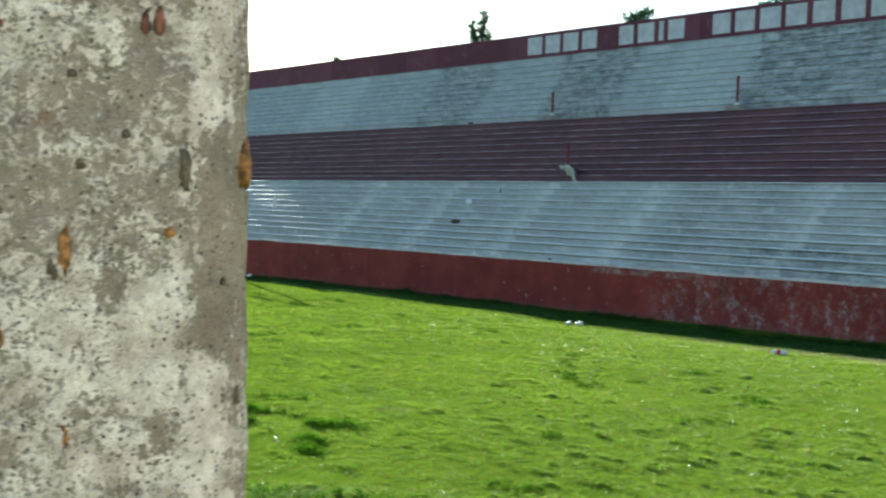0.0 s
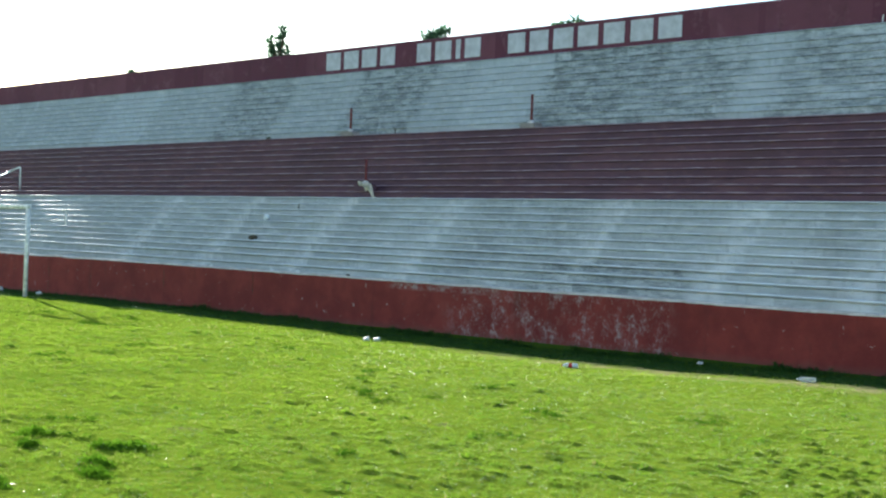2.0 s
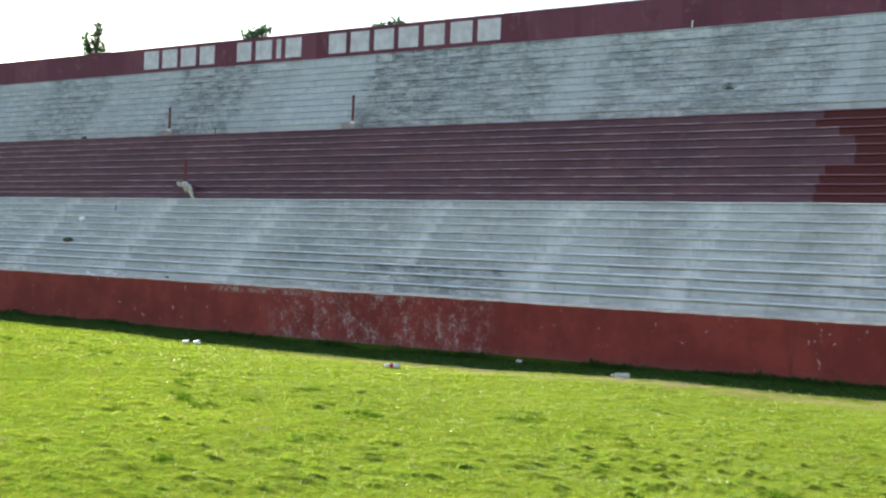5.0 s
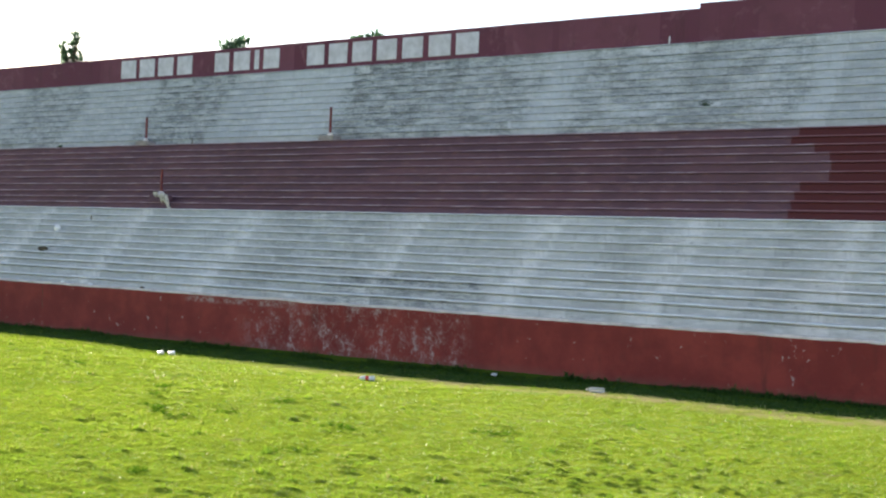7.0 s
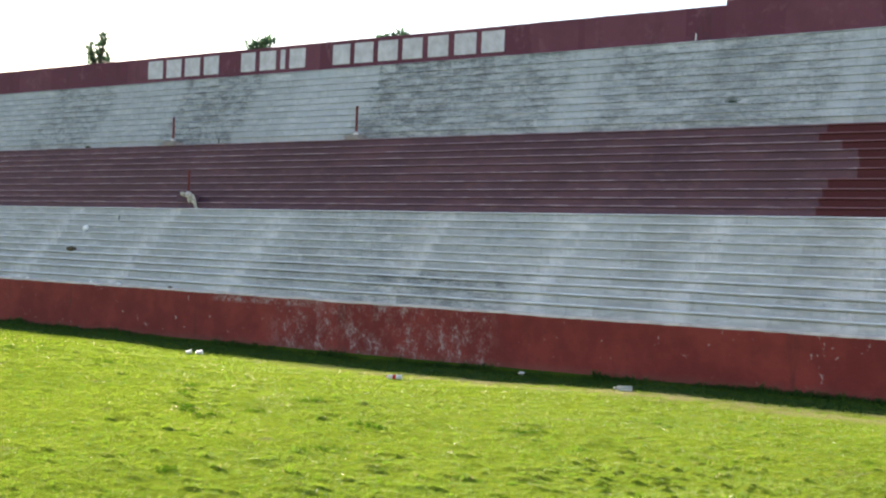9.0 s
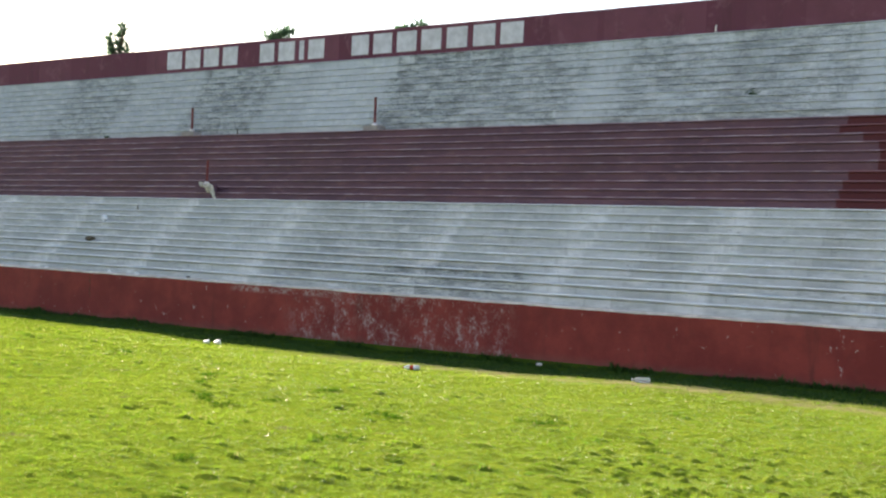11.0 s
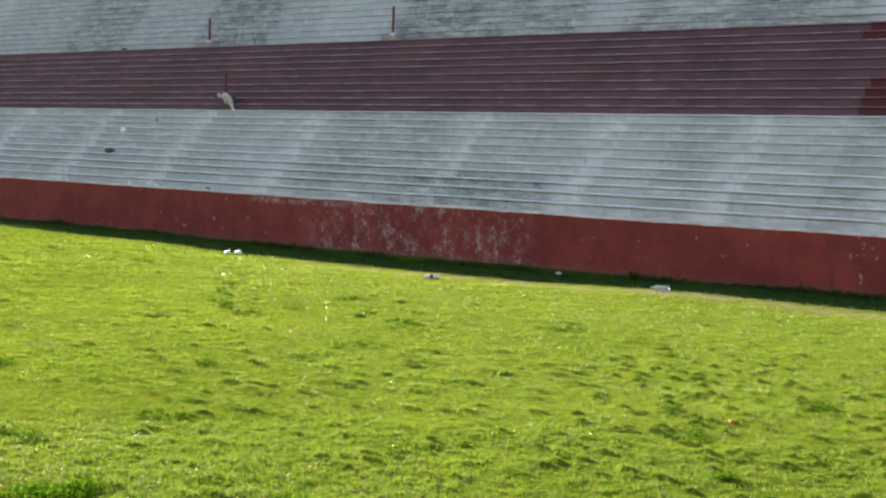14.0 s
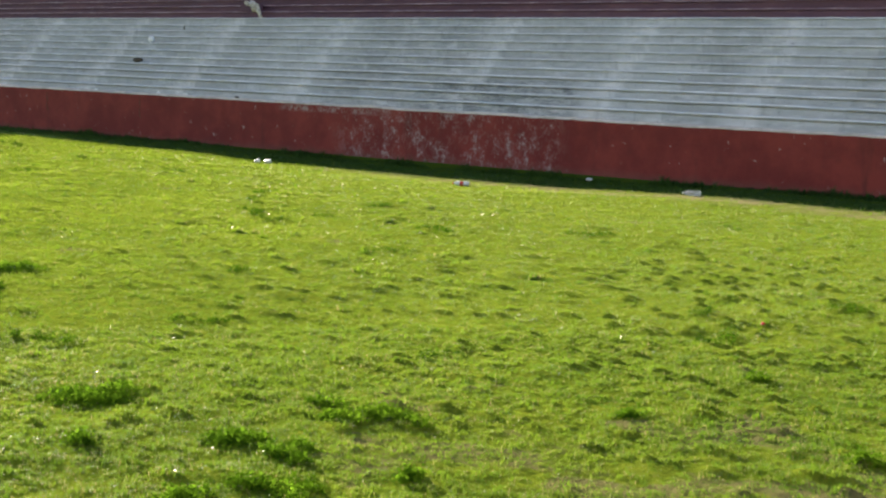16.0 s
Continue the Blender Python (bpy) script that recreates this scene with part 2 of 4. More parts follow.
def pillar_concrete():
    """Bare pitted concrete with the remains of whitewash."""
    m = Mat("pitted_concrete_with_old_whitewash", 0.92, spec=0.2)
    p = m.pos()
    z = m.xyz()[2]
    blot = m.noise(16.0, 5.0, 0.6, p, 0.5)
    mid = m.noise(75.0, 5.0, 0.7, p, 0.3)
    grain = m.noise(240.0, 4.0, 0.7, p)
    fine = m.noise(600.0, 3.0, 0.6, p)
    cement = m.mix(m.ramp(m.noise(22.0, 6.0, 0.7), 0.3, 0.7), (0.235, 0.197, 0.16), (0.395, 0.342, 0.283))
    cement = m.mix(m.ramp(grain, 0.5, 0.68, 0.0, 0.75), cement, (0.15, 0.13, 0.1))
    cement = m.mix(m.ramp(fine, 0.58, 0.7, 0.0, 0.6), cement, (0.5, 0.46, 0.37))
    lime = m.math("ADD", m.math("MULTIPLY", blot, 0.24), m.math("ADD", m.math("MULTIPLY", mid, 0.38), m.math("MULTIPLY", grain, 0.38)))
    edge = m.node("ShaderNodeVectorMath", Vector=p)
    edge.operation = "DOT_PRODUCT"
    edge.inputs[1].default_value = (0.431, 0.902, 0.0)
    wob = m.math("MULTIPLY", m.math("SUBTRACT", m.noise(38.0, 6.0, 0.75), 0.5), 0.06)
    e, zw = m.math("ADD", edge.outputs["Value"], wob), m.math("ADD", z, m.math("MULTIPLY", wob, 1.6))
    # where the whitewash held (+) and where it wore off (-): along the face, height, amount
    for e0, e1, z0, z1, k in ((-0.4, -0.03, 1.775, 2.8, 0.03), (-0.04, 0.005, 1.7, 2.8, 0.012), (0.014, 0.04, 1.745, 1.85, 0.07), (-0.4, 0.012, 1.685, 1.775, -0.018), (-0.4, 0.015, 0.0, 1.672, 0.02),
                              (-0.022, 0.012, 1.555, 1.645, 0.08), (0.024, 0.08, 1.585, 1.745, -0.09), (0.018, 0.045, 1.3, 1.585, 0.12), (-0.005, 0.01, 1.525, 1.55, -0.09), (-0.04, -0.015, 1.62, 1.648, -0.08)):
        lime = m.math("ADD", lime, m.math("MULTIPLY", m.math("MULTIPLY", m.band(e, e0, e1, 0.006), m.band(zw, z0, z1, 0.01)), k))
    streak = m.noise(60.0, 5.0, 0.7, m.scaled(p, (1.0, 1.0, 0.14)))
    lime = m.math("ADD", lime, m.math("MULTIPLY", m.math("SUBTRACT", streak, 0.5), m.ramp(e, 0.0, 0.02, 0.0, 0.35)))
    white = m.mix(m.ramp(m.noise(35.0, 6.0, 0.7), 0.35, 0.65), (0.56, 0.5, 0.44), (0.96, 0.9, 0.84))
    flake = m.math("MAXIMUM", m.ramp(lime, 0.475, 0.525), m.math("MULTIPLY", m.ramp(lime, 0.41, 0.52), 0.25))
    c = m.mix(m.math("MULTIPLY", flake, 0.9), cement, white)
    pits = m.ramp(m.voronoi(170.0, p), 0.16, 0.26, 1.0, 0.0)
    pits = m.math("MULTIPLY", pits, m.ramp(m.noise(40.0, 4.0), 0.42, 0.55))
    c = m.mix(m.math("MULTIPLY", pits, 0.75), c, (0.1, 0.085, 0.06))
    tiny = m.math("MULTIPLY", m.ramp(m.voronoi(430.0, p), 0.2, 0.32, 1.0, 0.0), m.ramp(m.noise(75.0, 4.0, 0.65), 0.46, 0.56))
    c = m.mix(m.math("MULTIPLY", tiny, 0.6), c, (0.13, 0.11, 0.08))
    damp = m.ramp(m.noise(8.0, 6.0, 0.65, p, 0.6), 0.58, 0.66, 0.0, 0.55)
    c = m.mix(damp, c, (0.22, 0.19, 0.15))
    ochre = m.ramp(m.noise(28.0, 5.0, 0.6), 0.66, 0.72, 0.0, 0.45)
    m.colour(m.mix(ochre, c, (0.3, 0.16, 0.06)))
    h = m.math("ADD", m.math("ADD", grain, m.math("MULTIPLY", mid, 0.8)), m.math("MULTIPLY", flake, 0.35))
    m.bump(m.math("SUBTRACT", h, m.math("MULTIPLY", pits, 0.9)), 0.8, 0.006)
    return m.m


def ground_mat():
    """Thin turf over soil, with bare and dry spots and painted shade along the wall."""
    m = Mat("turf", 1.0, spec=0.0)
    x, y, z = m.xyz()
    g = m.mix(m.ramp(m.noise(1.1, 6.0, 0.7), 0.3, 0.7), (0.13, 0.19, 0.018), (0.205, 0.265, 0.026))
    g = m.mix(m.ramp(m.noise(7.0, 6.0, 0.75), 0.45, 0.72, 0.0, 0.8), g, (0.06, 0.11, 0.01))
    dry = m.math("MULTIPLY", m.band(y, 17.3, 19.3, 0.5), m.ramp(m.noise(1.3, 5.0, 0.7), 0.36, 0.58))
    dry = m.math("MULTIPLY", dry, m.ramp(x, -20.0, -14.0))
    g = m.mix(m.math("MULTIPLY", dry, 0.8), g, (0.27, 0.23, 0.12))
    bare = m.math("MULTIPLY", m.ramp(m.math("ADD", m.noise(1.4, 5.0, 0.65), m.math("MULTIPLY", m.band(y, 4.0, 6.2, 1.2), m.math("MULTIPLY", m.ramp(x, -5.5, -3.0), 0.16))), 0.62, 0.7), 0.7)
    g = m.mix(bare, g, (0.17, 0.14, 0.08))
    # the stand's shadow strip, deepened by a darker ground colour
    wall_shade = m.ramp(m.math("ADD", y, m.math("MULTIPLY", m.noise(2.0, 4.0), 0.5)), 18.55, 18.75)
    g = m.mix(m.math("MULTIPLY", wall_shade, 0.85), g, (0.045, 0.085, 0.012))
    # bare sandy goal mouth
    dx, dy = m.math("DIVIDE", m.math("ADD", x, 40.4), 3.0), m.math("DIVIDE", m.math("SUBTRACT", y, 18.1), 1.2)
    mouth = m.math("ADD", m.math("ADD", m.math("MULTIPLY", dx, dx), m.math("MULTIPLY", dy, dy)), m.math("MULTIPLY", m.noise(1.5, 4.0), 0.5))
    g = m.mix(m.ramp(mouth, 1.0, 1.3, 0.9, 0.0), g, (0.55, 0.5, 0.4))
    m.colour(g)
    m.bump(m.noise(45.0, 6.0, 0.75), 0.9, 0.03)
    return m.m


def leaf_mat(name, a, b, trans=0.5, gloss=0.35, spec=0.2, patch=None, straw=None):
    """Thin leaves that let light through."""
    m = Mat(name, gloss, spec=spec)
    n = m.ramp(m.noise(1.3, 5.0, 0.65), 0.3, 0.7)
    c = m.mix(n, a, b)
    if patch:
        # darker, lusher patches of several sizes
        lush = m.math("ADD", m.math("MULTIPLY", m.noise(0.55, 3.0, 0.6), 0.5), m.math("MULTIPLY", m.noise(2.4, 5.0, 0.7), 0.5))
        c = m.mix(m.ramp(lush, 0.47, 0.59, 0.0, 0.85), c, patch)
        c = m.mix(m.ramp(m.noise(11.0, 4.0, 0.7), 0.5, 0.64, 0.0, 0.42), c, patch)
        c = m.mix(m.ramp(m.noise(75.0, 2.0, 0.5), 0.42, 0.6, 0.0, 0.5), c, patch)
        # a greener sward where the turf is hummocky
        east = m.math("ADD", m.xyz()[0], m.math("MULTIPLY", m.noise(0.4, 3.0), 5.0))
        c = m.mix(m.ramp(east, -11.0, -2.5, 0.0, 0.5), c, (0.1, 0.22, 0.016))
    c = m.mix(m.math("MULTIPLY", m.island(), 0.6), c, tuple(k * 0.55 for k in a))
    if straw:
        c = m.mix(m.ramp(m.math("ADD", m.island(), m.math("MULTIPLY", m.noise(2.0, 4.0), 0.4)), 1.06, 1.13, 0.0, 0.8), c, straw)
    m.colour(c)
    tr = m.node("ShaderNodeBsdfTranslucent", Color=c)
    mx = m.t.nodes.new("ShaderNodeMixShader")
    m.set(mx, 0, trans)
    m.t.links.new(m.b.outputs[0], mx.inputs[1])
    m.t.links.new(tr.outputs[0], mx.inputs[2])
    m.t.links.new(mx.outputs[0], m.t.nodes["Material Output"].inputs["Surface"])
    return m.m


def glassy(name, c, rough=0.1):
    m = Mat(name, rough)
    m.colour(c)
    m.set(m.b, "Transmission Weight", 0.7)
    m.set(m.b, "IOR", 1.35)
    return m.m


def nosing(name, paint, bare):
    """The rounded front edge of a step, its paint worn through in places; the grey one has skylight painted in."""
    m = Mat(name, 0.6, spec=0.2)
    worn = m.ramp(m.noise(1.2, 5.0, 0.7, m.scaled(m.pos(), (1.0, 4.0, 4.0))), 0.42, 0.62)
    fine = m.ramp(m.noise(12.0, 4.0), 0.3, 0.7, 0.55, 1.0)
    c = m.mix(m.math("MULTIPLY", worn, fine), paint, bare)
    if paint[1] < 0.2:
        c = m.mix(m.math("MULTIPLY", fresh_bay(m), 0.75), c, (0.2, 0.07, 0.07))
    m.colour(c)
    m.bump(m.noise(40.0, 4.0), 0.4, 0.008)
    return m.m


M_NOSE_P = nosing("worn_maroon_edge", (0.2, 0.115, 0.13), (0.44, 0.33, 0.34))
# paler than the risers: the sky's brightness on the edge, put into the colour
M_NOSE_G = nosing("worn_skylit_whitewash_edge", (0.62, 0.64, 0.64), (0.86, 0.87, 0.86))
M_GREY, M_PURPLE, M_WALL, M_BACK = step_grey(), step_purple(), wall_red(), back_paint()
M_COPE = concrete("worn_pale_concrete", (0.78, 0.71, 0.69))
M_CONC = concrete("grey_concrete")
M_BLOCK = concrete("stained_concrete", (0.4, 0.355, 0.35))
M_PILLAR, M_GROUND = pillar_concrete(), ground_mat()
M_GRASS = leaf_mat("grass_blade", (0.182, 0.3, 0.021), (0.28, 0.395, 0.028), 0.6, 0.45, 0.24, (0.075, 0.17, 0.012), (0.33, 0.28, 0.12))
# blade colour darkened to hold the wall's shadow; the step weeds share it
M_LONG = leaf_mat("long_blade_with_shade", (0.024, 0.075, 0.01), (0.045, 0.105, 0.013), 0.3, 0.6)
M_WEED = leaf_mat("weed_leaf", (0.11, 0.255, 0.014), (0.18, 0.35, 0.02), 0.55, 0.8, 0.0)
M_CLOVER = leaf_mat("clover_leaf", (0.06, 0.16, 0.01), (0.1, 0.22, 0.013), 0.45, 0.8, 0.0)
M_WET = leaf_mat("glossy_leaf", (0.12, 0.22, 0.03), (0.18, 0.3, 0.04), 0.3, 0.32, 0.4)
M_TREE = leaf_mat("tree_leaf", (0.05, 0.11, 0.06), (0.09, 0.17, 0.09), 0.45)
M_BARK = concrete("bark", (0.12, 0.09, 0.06))
M_WHITE = plain("chalky_white_letter_paint", (0.6, 0.59, 0.645), 0.8, vary=0.1, scale=3.0)
M_POST = plain("red_enamel", (0.165, 0.027, 0.032), 0.5)
M_STEEL = plain("galvanised_tube", (0.72, 0.72, 0.72), 0.3, 0.25)
M_RAIL = plain("dark_rail_paint", (0.1, 0.1, 0.11), 0.6)
M_GOAL = plain("white_goal_paint", (0.8, 0.8, 0.78), 0.3)
M_RUST = plain("rust", (0.28, 0.135, 0.042), 0.5, vary=0.4, scale=140.0)
M_PIT = plain("grimy_pit", (0.13, 0.11, 0.08), 0.95, vary=0.3, scale=160.0)
M_DARK = plain("dark_pit", (0.1, 0.08, 0.055), 0.95, scale=60.0)
M_OLDRED = plain("old_red_paint", (0.19, 0.085, 0.06), 0.9, vary=0.4, scale=120.0)
M_BAG = plain("thin_pale_plastic", (0.52, 0.47, 0.38), 0.5, vary=0.25, scale=14.0)
M_PET = glassy("clear_bottle_plastic", (0.85, 0.9, 0.9))
M_MILK = plain("white_plastic", (0.8, 0.8, 0.8), 0.4)
M_LABEL = plain("red_label", (0.5, 0.03, 0.02), 0.5)
M_BLUE = plain("blue_grey_door_paint", (0.2, 0.27, 0.33), 0.6)

# ---------------------------------------------------------------- helpers


def obj(name, bm, mat, parent=None, label="", smooth=False):
    me = bpy.data.meshes.new(name)
    bm.to_mesh(me)
    bm.free()
    me.materials.append(mat)
    if smooth:
        for p in me.polygons:
            p.use_smooth = True
    ob = new(name, me)
    if parent is not None:
        ob.parent = parent
    if label:
        tagged(ob, label)
    return ob


def part(name, bm, material, parent, label="", smooth=False):
    return obj(name, bm, material, parent, label, smooth)


def thing(name, label, category, m=None, group="", kind=""):
    e = new(name)
    e.empty_display_size = 0.2
    if m is not None:
        e.matrix_world = m
    return tagged(e, label, category, group, kind)


def box(bm, x0, x1, y0, y1, z0, z1, bevel=0.0):
    made = bmesh.ops.create_cube(bm, size=1.0)["verts"]
    for v in made:
        v.co = Vector(((x0 + x1) / 2 + v.co.x * (x1 - x0), (y0 + y1) / 2 + v.co.y * (y1 - y0), (z0 + z1) / 2 + v.co.z * (z1 - z0)))
    if bevel:
        edges = list({e for v in made for e in v.link_edges})
        bmesh.ops.bevel(bm, geom=edges, offset=bevel, segments=2, affect="EDGES")
    return bm


def tube(bm, path, r, n=10):
    """A round tube along a polyline."""
    pts = [Vector(p) for p in path]
    rings = []
    for i, p in enumerate(pts):
        d = (pts[min(i + 1, len(pts) - 1)] - pts[max(i - 1, 0)]).normalized()
        a = d.orthogonal().normalized() if abs(d.z) > 0.99 else d.cross(Vector((0, 0, 1))).normalized()
        b = d.cross(a)
        rad = r[i] if isinstance(r, (list, tuple)) else r
        rings.append([bm.verts.new(p + rad * (a * math.cos(2 * math.pi * k / n) + b * math.sin(2 * math.pi * k / n))) for k in range(n)])
    for q, w in zip(rings, rings[1:]):
        for k in range(n):
            bm.faces.new((q[k], q[(k + 1) % n], w[(k + 1) % n], w[k]))
    bm.faces.new(rings[0])
    bm.faces.new(rings[-1][::-1])
    bmesh.ops.recalc_face_normals(bm, faces=bm.faces)
    return bm


def lathe(bm, profile, n=14, m=Matrix()):
    """A turned body from (radius, height) pairs."""
    rings = [[bm.verts.new(m @ Vector((r * math.cos(2 * math.pi * k / n), r * math.sin(2 * math.pi * k / n), z))) for k in range(n)] for r, z in profile]
    for q, w in zip(rings, rings[1:]):
        for k in range(n):
            bm.faces.new((q[k], q[(k + 1) % n], w[(k + 1) % n], w[k]))
    bm.faces.new(rings[0][::-1])
    bm.faces.new(rings[-1])
    return bm


# ---------------------------------------------------------------- stand
def sweep(profile, xs, wob=0.004, seed=0.0):
    """A bar along x whose cross-section profile(x) lists (y, z); slightly uneven."""
    bm = bmesh.new()
    rows = []
    for x in xs:
        n1 = noise.noise(Vector((x * 0.7, seed * 3.1, 0.5))) * wob
        n2 = noise.noise(Vector((x * 2.3, seed * 3.1, 9.5))) * wob
        rows.append([bm.verts.new((x, y + n1, z + n2)) for y, z in profile(x)])
    n = len(rows[0])
    for a, b in zip(rows, rows[1:]):
        for i in range(n):
            bm.faces.new((a[i], b[i], b[(i + 1) % n], a[(i + 1) % n]))
    bm.faces.new(rows[0])
    bm.faces.new(rows[-1][::-1])
    bmesh.ops.recalc_face_normals(bm, faces=bm.faces)
    return bm


stand = thing("grandstand", "concrete terrace stand with whitewashed and maroon steps", "grandstand")
XS = [X0 + 0.5 * i for i in range(int((X1 - X0) / 0.5) + 1)]
for k in range(1, STEPS):
    y, back = step_y(k), step_y(k + 1) + 0.06

    def section(x, k=k, y=y, back=back):
        z, zl = step_z(k, x), step_z(k - 1, x)
        d = 0.008 if k < 6 else 0.014 if k < 12 else 0.018 if k > 21 else 0.006
        g = 0.08 if k < 5 else 0.045
        low = 0.071 if k < 5 else 0.066
        return [(y + 0.02, zl - 0.03), (y + 0.02, z - low + d), (y + g, z - low + 0.004 + d), (y + g, z - 0.044 + d / 2), (y, z - 0.04 + d / 2), (y, z - 0.028 + d), (y + 0.016, z - 0.005), (y + 0.028, z), (back, z), (back, zl - 0.03)]

    purple = 12 <= k <= 21
    st = part("step", sweep(section, XS, 0.007, k), M_PURPLE if purple else M_GREY, stand, "maroon painted step" if purple else "whitewashed concrete step")
    st.data.materials.append(M_NOSE_P if purple else M_NOSE_G if k < 12 else M_GREY)
    for f in st.data.polygons:
        # the narrow strips that round off the front of the tread
        if f.index < 10 * (len(XS) - 1) and f.index % 10 in ((5, 6) if k < 22 else (6,)):
            f.material_index = 1


def front_top(x):
    z = step_z(0, x) + 0.035 * min(max((-18.0 - x) / 12.0, 0.0), 1.0) + 0.02 * noise.noise(Vector((x * 0.9, 4.0, 0))) + 0.012 * noise.noise(Vector((x * 4.0, 7.0, 0)))
    return z - (0.0 if x < -14.35 else 0.014)


XW = [-42.4 + 0.12 * i for i in range(int((X1 + 42.4) / 0.12) + 1)]
part("front_wall", sweep(lambda x: [(20.5, -0.3), (20.5, 0.35), (20.503, 0.7), (20.5, front_top(x) - 0.045), (20.8, front_top(x) - 0.045), (20.8, -0.3)], XW, 0.006, 50), M_WALL, stand, "brick-red wall with flaking limewash")
part("wall_edge", sweep(lambda x: [(20.492, front_top(x) - 0.044), (20.49, front_top(x) - 0.008), (20.5, front_top(x)), (20.92, front_top(x)), (20.92, front_top(x) - 0.044)], XW, 0.006, 51), M_COPE, stand, "worn pale concrete edge")
XD = [X0 + 0.5 * i for i in range(int((-44.7 - X0) / 0.5) + 1)] + [-44.7]
part("side_wall", sweep(lambda x: [(20.5, -0.3), (20.5, front_top(x)), (20.92, front_top(x)), (20.92, -0.3)], XD, 0.006, 52), M_WALL, stand)
part("door", box(bmesh.new(), -44.7, -42.4, 20.56, 20.62, -0.1, step_z(0, -43) - 0.08, 0.01), M_BLUE, stand, "blue-grey metal door")
part("lintel", box(bmesh.new(), -44.7, -42.4, 20.5, 20.92, step_z(0, -43) - 0.08, step_z(0, -43), 0.008), M_COPE, stand)
# solid body under the steps and behind the back wall
part("end_wall", box(bmesh.new(), X0 + 0.02, X0 + 0.3, 20.95, 31.6, -0.3, 0.95, 0.01), M_CONC, stand)
YB = step_y(33)
back = part("back_wall", sweep(lambda x: [(YB, step_z(32) - 0.3), (YB, 8.0), (YB, 8.54), (YB + 0.02, 8.56), (YB + 0.25, 8.56), (YB + 0.25, -0.3), (YB + 0.1, -0.3), (YB + 0.1, step_z(32) - 0.3)], [X0 + 0.5 * i for i in range(93)], 0.008, 60), M_BACK, stand, "dull maroon back wall with painted lettering")
part("back_wall", sweep(lambda x: [(YB, step_z(32) - 0.3), (YB, 8.0), (YB, 8.67), (YB + 0.02, 8.69), (YB + 0.25, 8.69), (YB + 0.25, -0.3), (YB + 0.1, -0.3), (YB + 0.1, step_z(32) - 0.3)], [-16.0 + 0.5 * i for i in range(49)], 0.008, 61), M_BACK, stand, "higher dull maroon back wall")
# painted lettering as plain bars
for x0, x1 in ((-37.87, -37.12), (-36.93, -36.18), (-36.0, -35.26), (-35.06, -34.35), (-33.29, -32.64), (-32.43, -31.71), (-31.5, -31.3), (-31.1, -30.42),
               (-29.25, -28.55), (-28.36, -27.62), (-27.42, -26.66), (-26.47, -25.72), (-25.51, -24.76), (-24.54, -23.76), (-23.57, -22.78)):
    part("painted_bar", box(bmesh.new(), x0, x1, YB - 0.014, YB + 0.02, 7.83, 8.44, 0.003), M_WHITE, back, "chalky white painted bar")
# settlement cracks in the front wall
for x, z0, z1 in ((-36.45, 0.05, 0.95), (-26.85, 0.45, 1.0), (-30.62, 0.5, 0.98)):
    bm = bmesh.new()
    tube(bm, [(x + 0.02 * math.sin(i * 1.7), 20.5, z0 + (z1 - z0) * i / 8) for i in range(9)], [0.004 + 0.006 * abs(math.sin(i * 2.3)) for i in range(9)], 6)
    part("crack", bm, M_DARK, stand)
# piers and rails on the far end of the upper flight
for yp, zb, zt in ((30.55, 6.9, 8.0), (29.4, 6.0, 7.12), (28.2, 5.2, 6.3)):
    part("pier", box(bmesh.new(), X0, X0 + 0.32, yp - 0.17, yp + 0.17, zb, zt, 0.015), M_CONC, stand, "plain concrete pier")
for dz in (0.0, 0.43):
    for (ya, za), (yb, zb) in (((30.7, 7.98), (31.66, 8.5)), ((29.55, 7.1), (30.4, 7.62)), ((28.35, 6.25), (29.25, 6.8))):
        part("end_rail", tube(bmesh.new(), [(X0 + 0.1, ya, za - 0.05 - dz), (X0 + 0.1, yb, zb - 0.05 - dz)], 0.045, 8), M_RAIL, stand)

# plain pale wall, never in view, added behind the camera
tagged(obj("unseen_wall_behind", box(bmesh.new(), 3.2, 3.5, -14.0, 12.0, -0.3, 3.4, 0.02), concrete("pale_render", (0.62, 0.57, 0.5))), "plain pale wall added out of view", "wall", kind="structure")

# ---------------------------------------------------------------- ground


MOUNDS = {}


def scatter_mounds():
    """Little cushions in the turf: centre, radius and height, kept in 0.5 m cells."""
    rng = random.Random(33)
    for x0, x1, y0, y1, n, r0, h0 in ((-4.2, -0.8, 5.0, 6.8, 70, 0.022, 0.02), (-5.4, -1.0, 6.6, 9.8, 210, 0.023, 0.024), (-7.0, -1.5, 9.5, 14.0, 270, 0.026, 0.023), (-12.0, -4.0, 3.5, 9.0, 200, 0.035, 0.02), (-22.0, -6.0, 6.0, 16.0, 260, 0.06, 0.022), (-36.0, -18.0, 10.0, 17.5, 150, 0.1, 0.025)):
        for _ in range(n):
            x, y, r, h = rng.uniform(x0, x1), rng.uniform(y0, y1), r0 * rng.uniform(0.7, 1.5), h0 * rng.uniform(0.5, 1.4)
            for i in (-1, 0, 1):
                for j in (-1, 0, 1):
                    MOUNDS.setdefault((math.floor(x * 2) + i, math.floor(y * 2) + j), []).append((x, y, r, h))


scatter_mounds()


def mound(x, y):
    z = 0.0
    for mx, my, r, h in MOUNDS.get((math.floor(x * 2), math.floor(y * 2)), ()):
        d = ((x - mx + 0.4 * (y - my)) / 2.0) ** 2 + (y - my) ** 2
        if d < 5 * r * r:
            z = max(z, h * math.exp(-((d / (1.3 * r * r)) ** 1.6)))
    return z


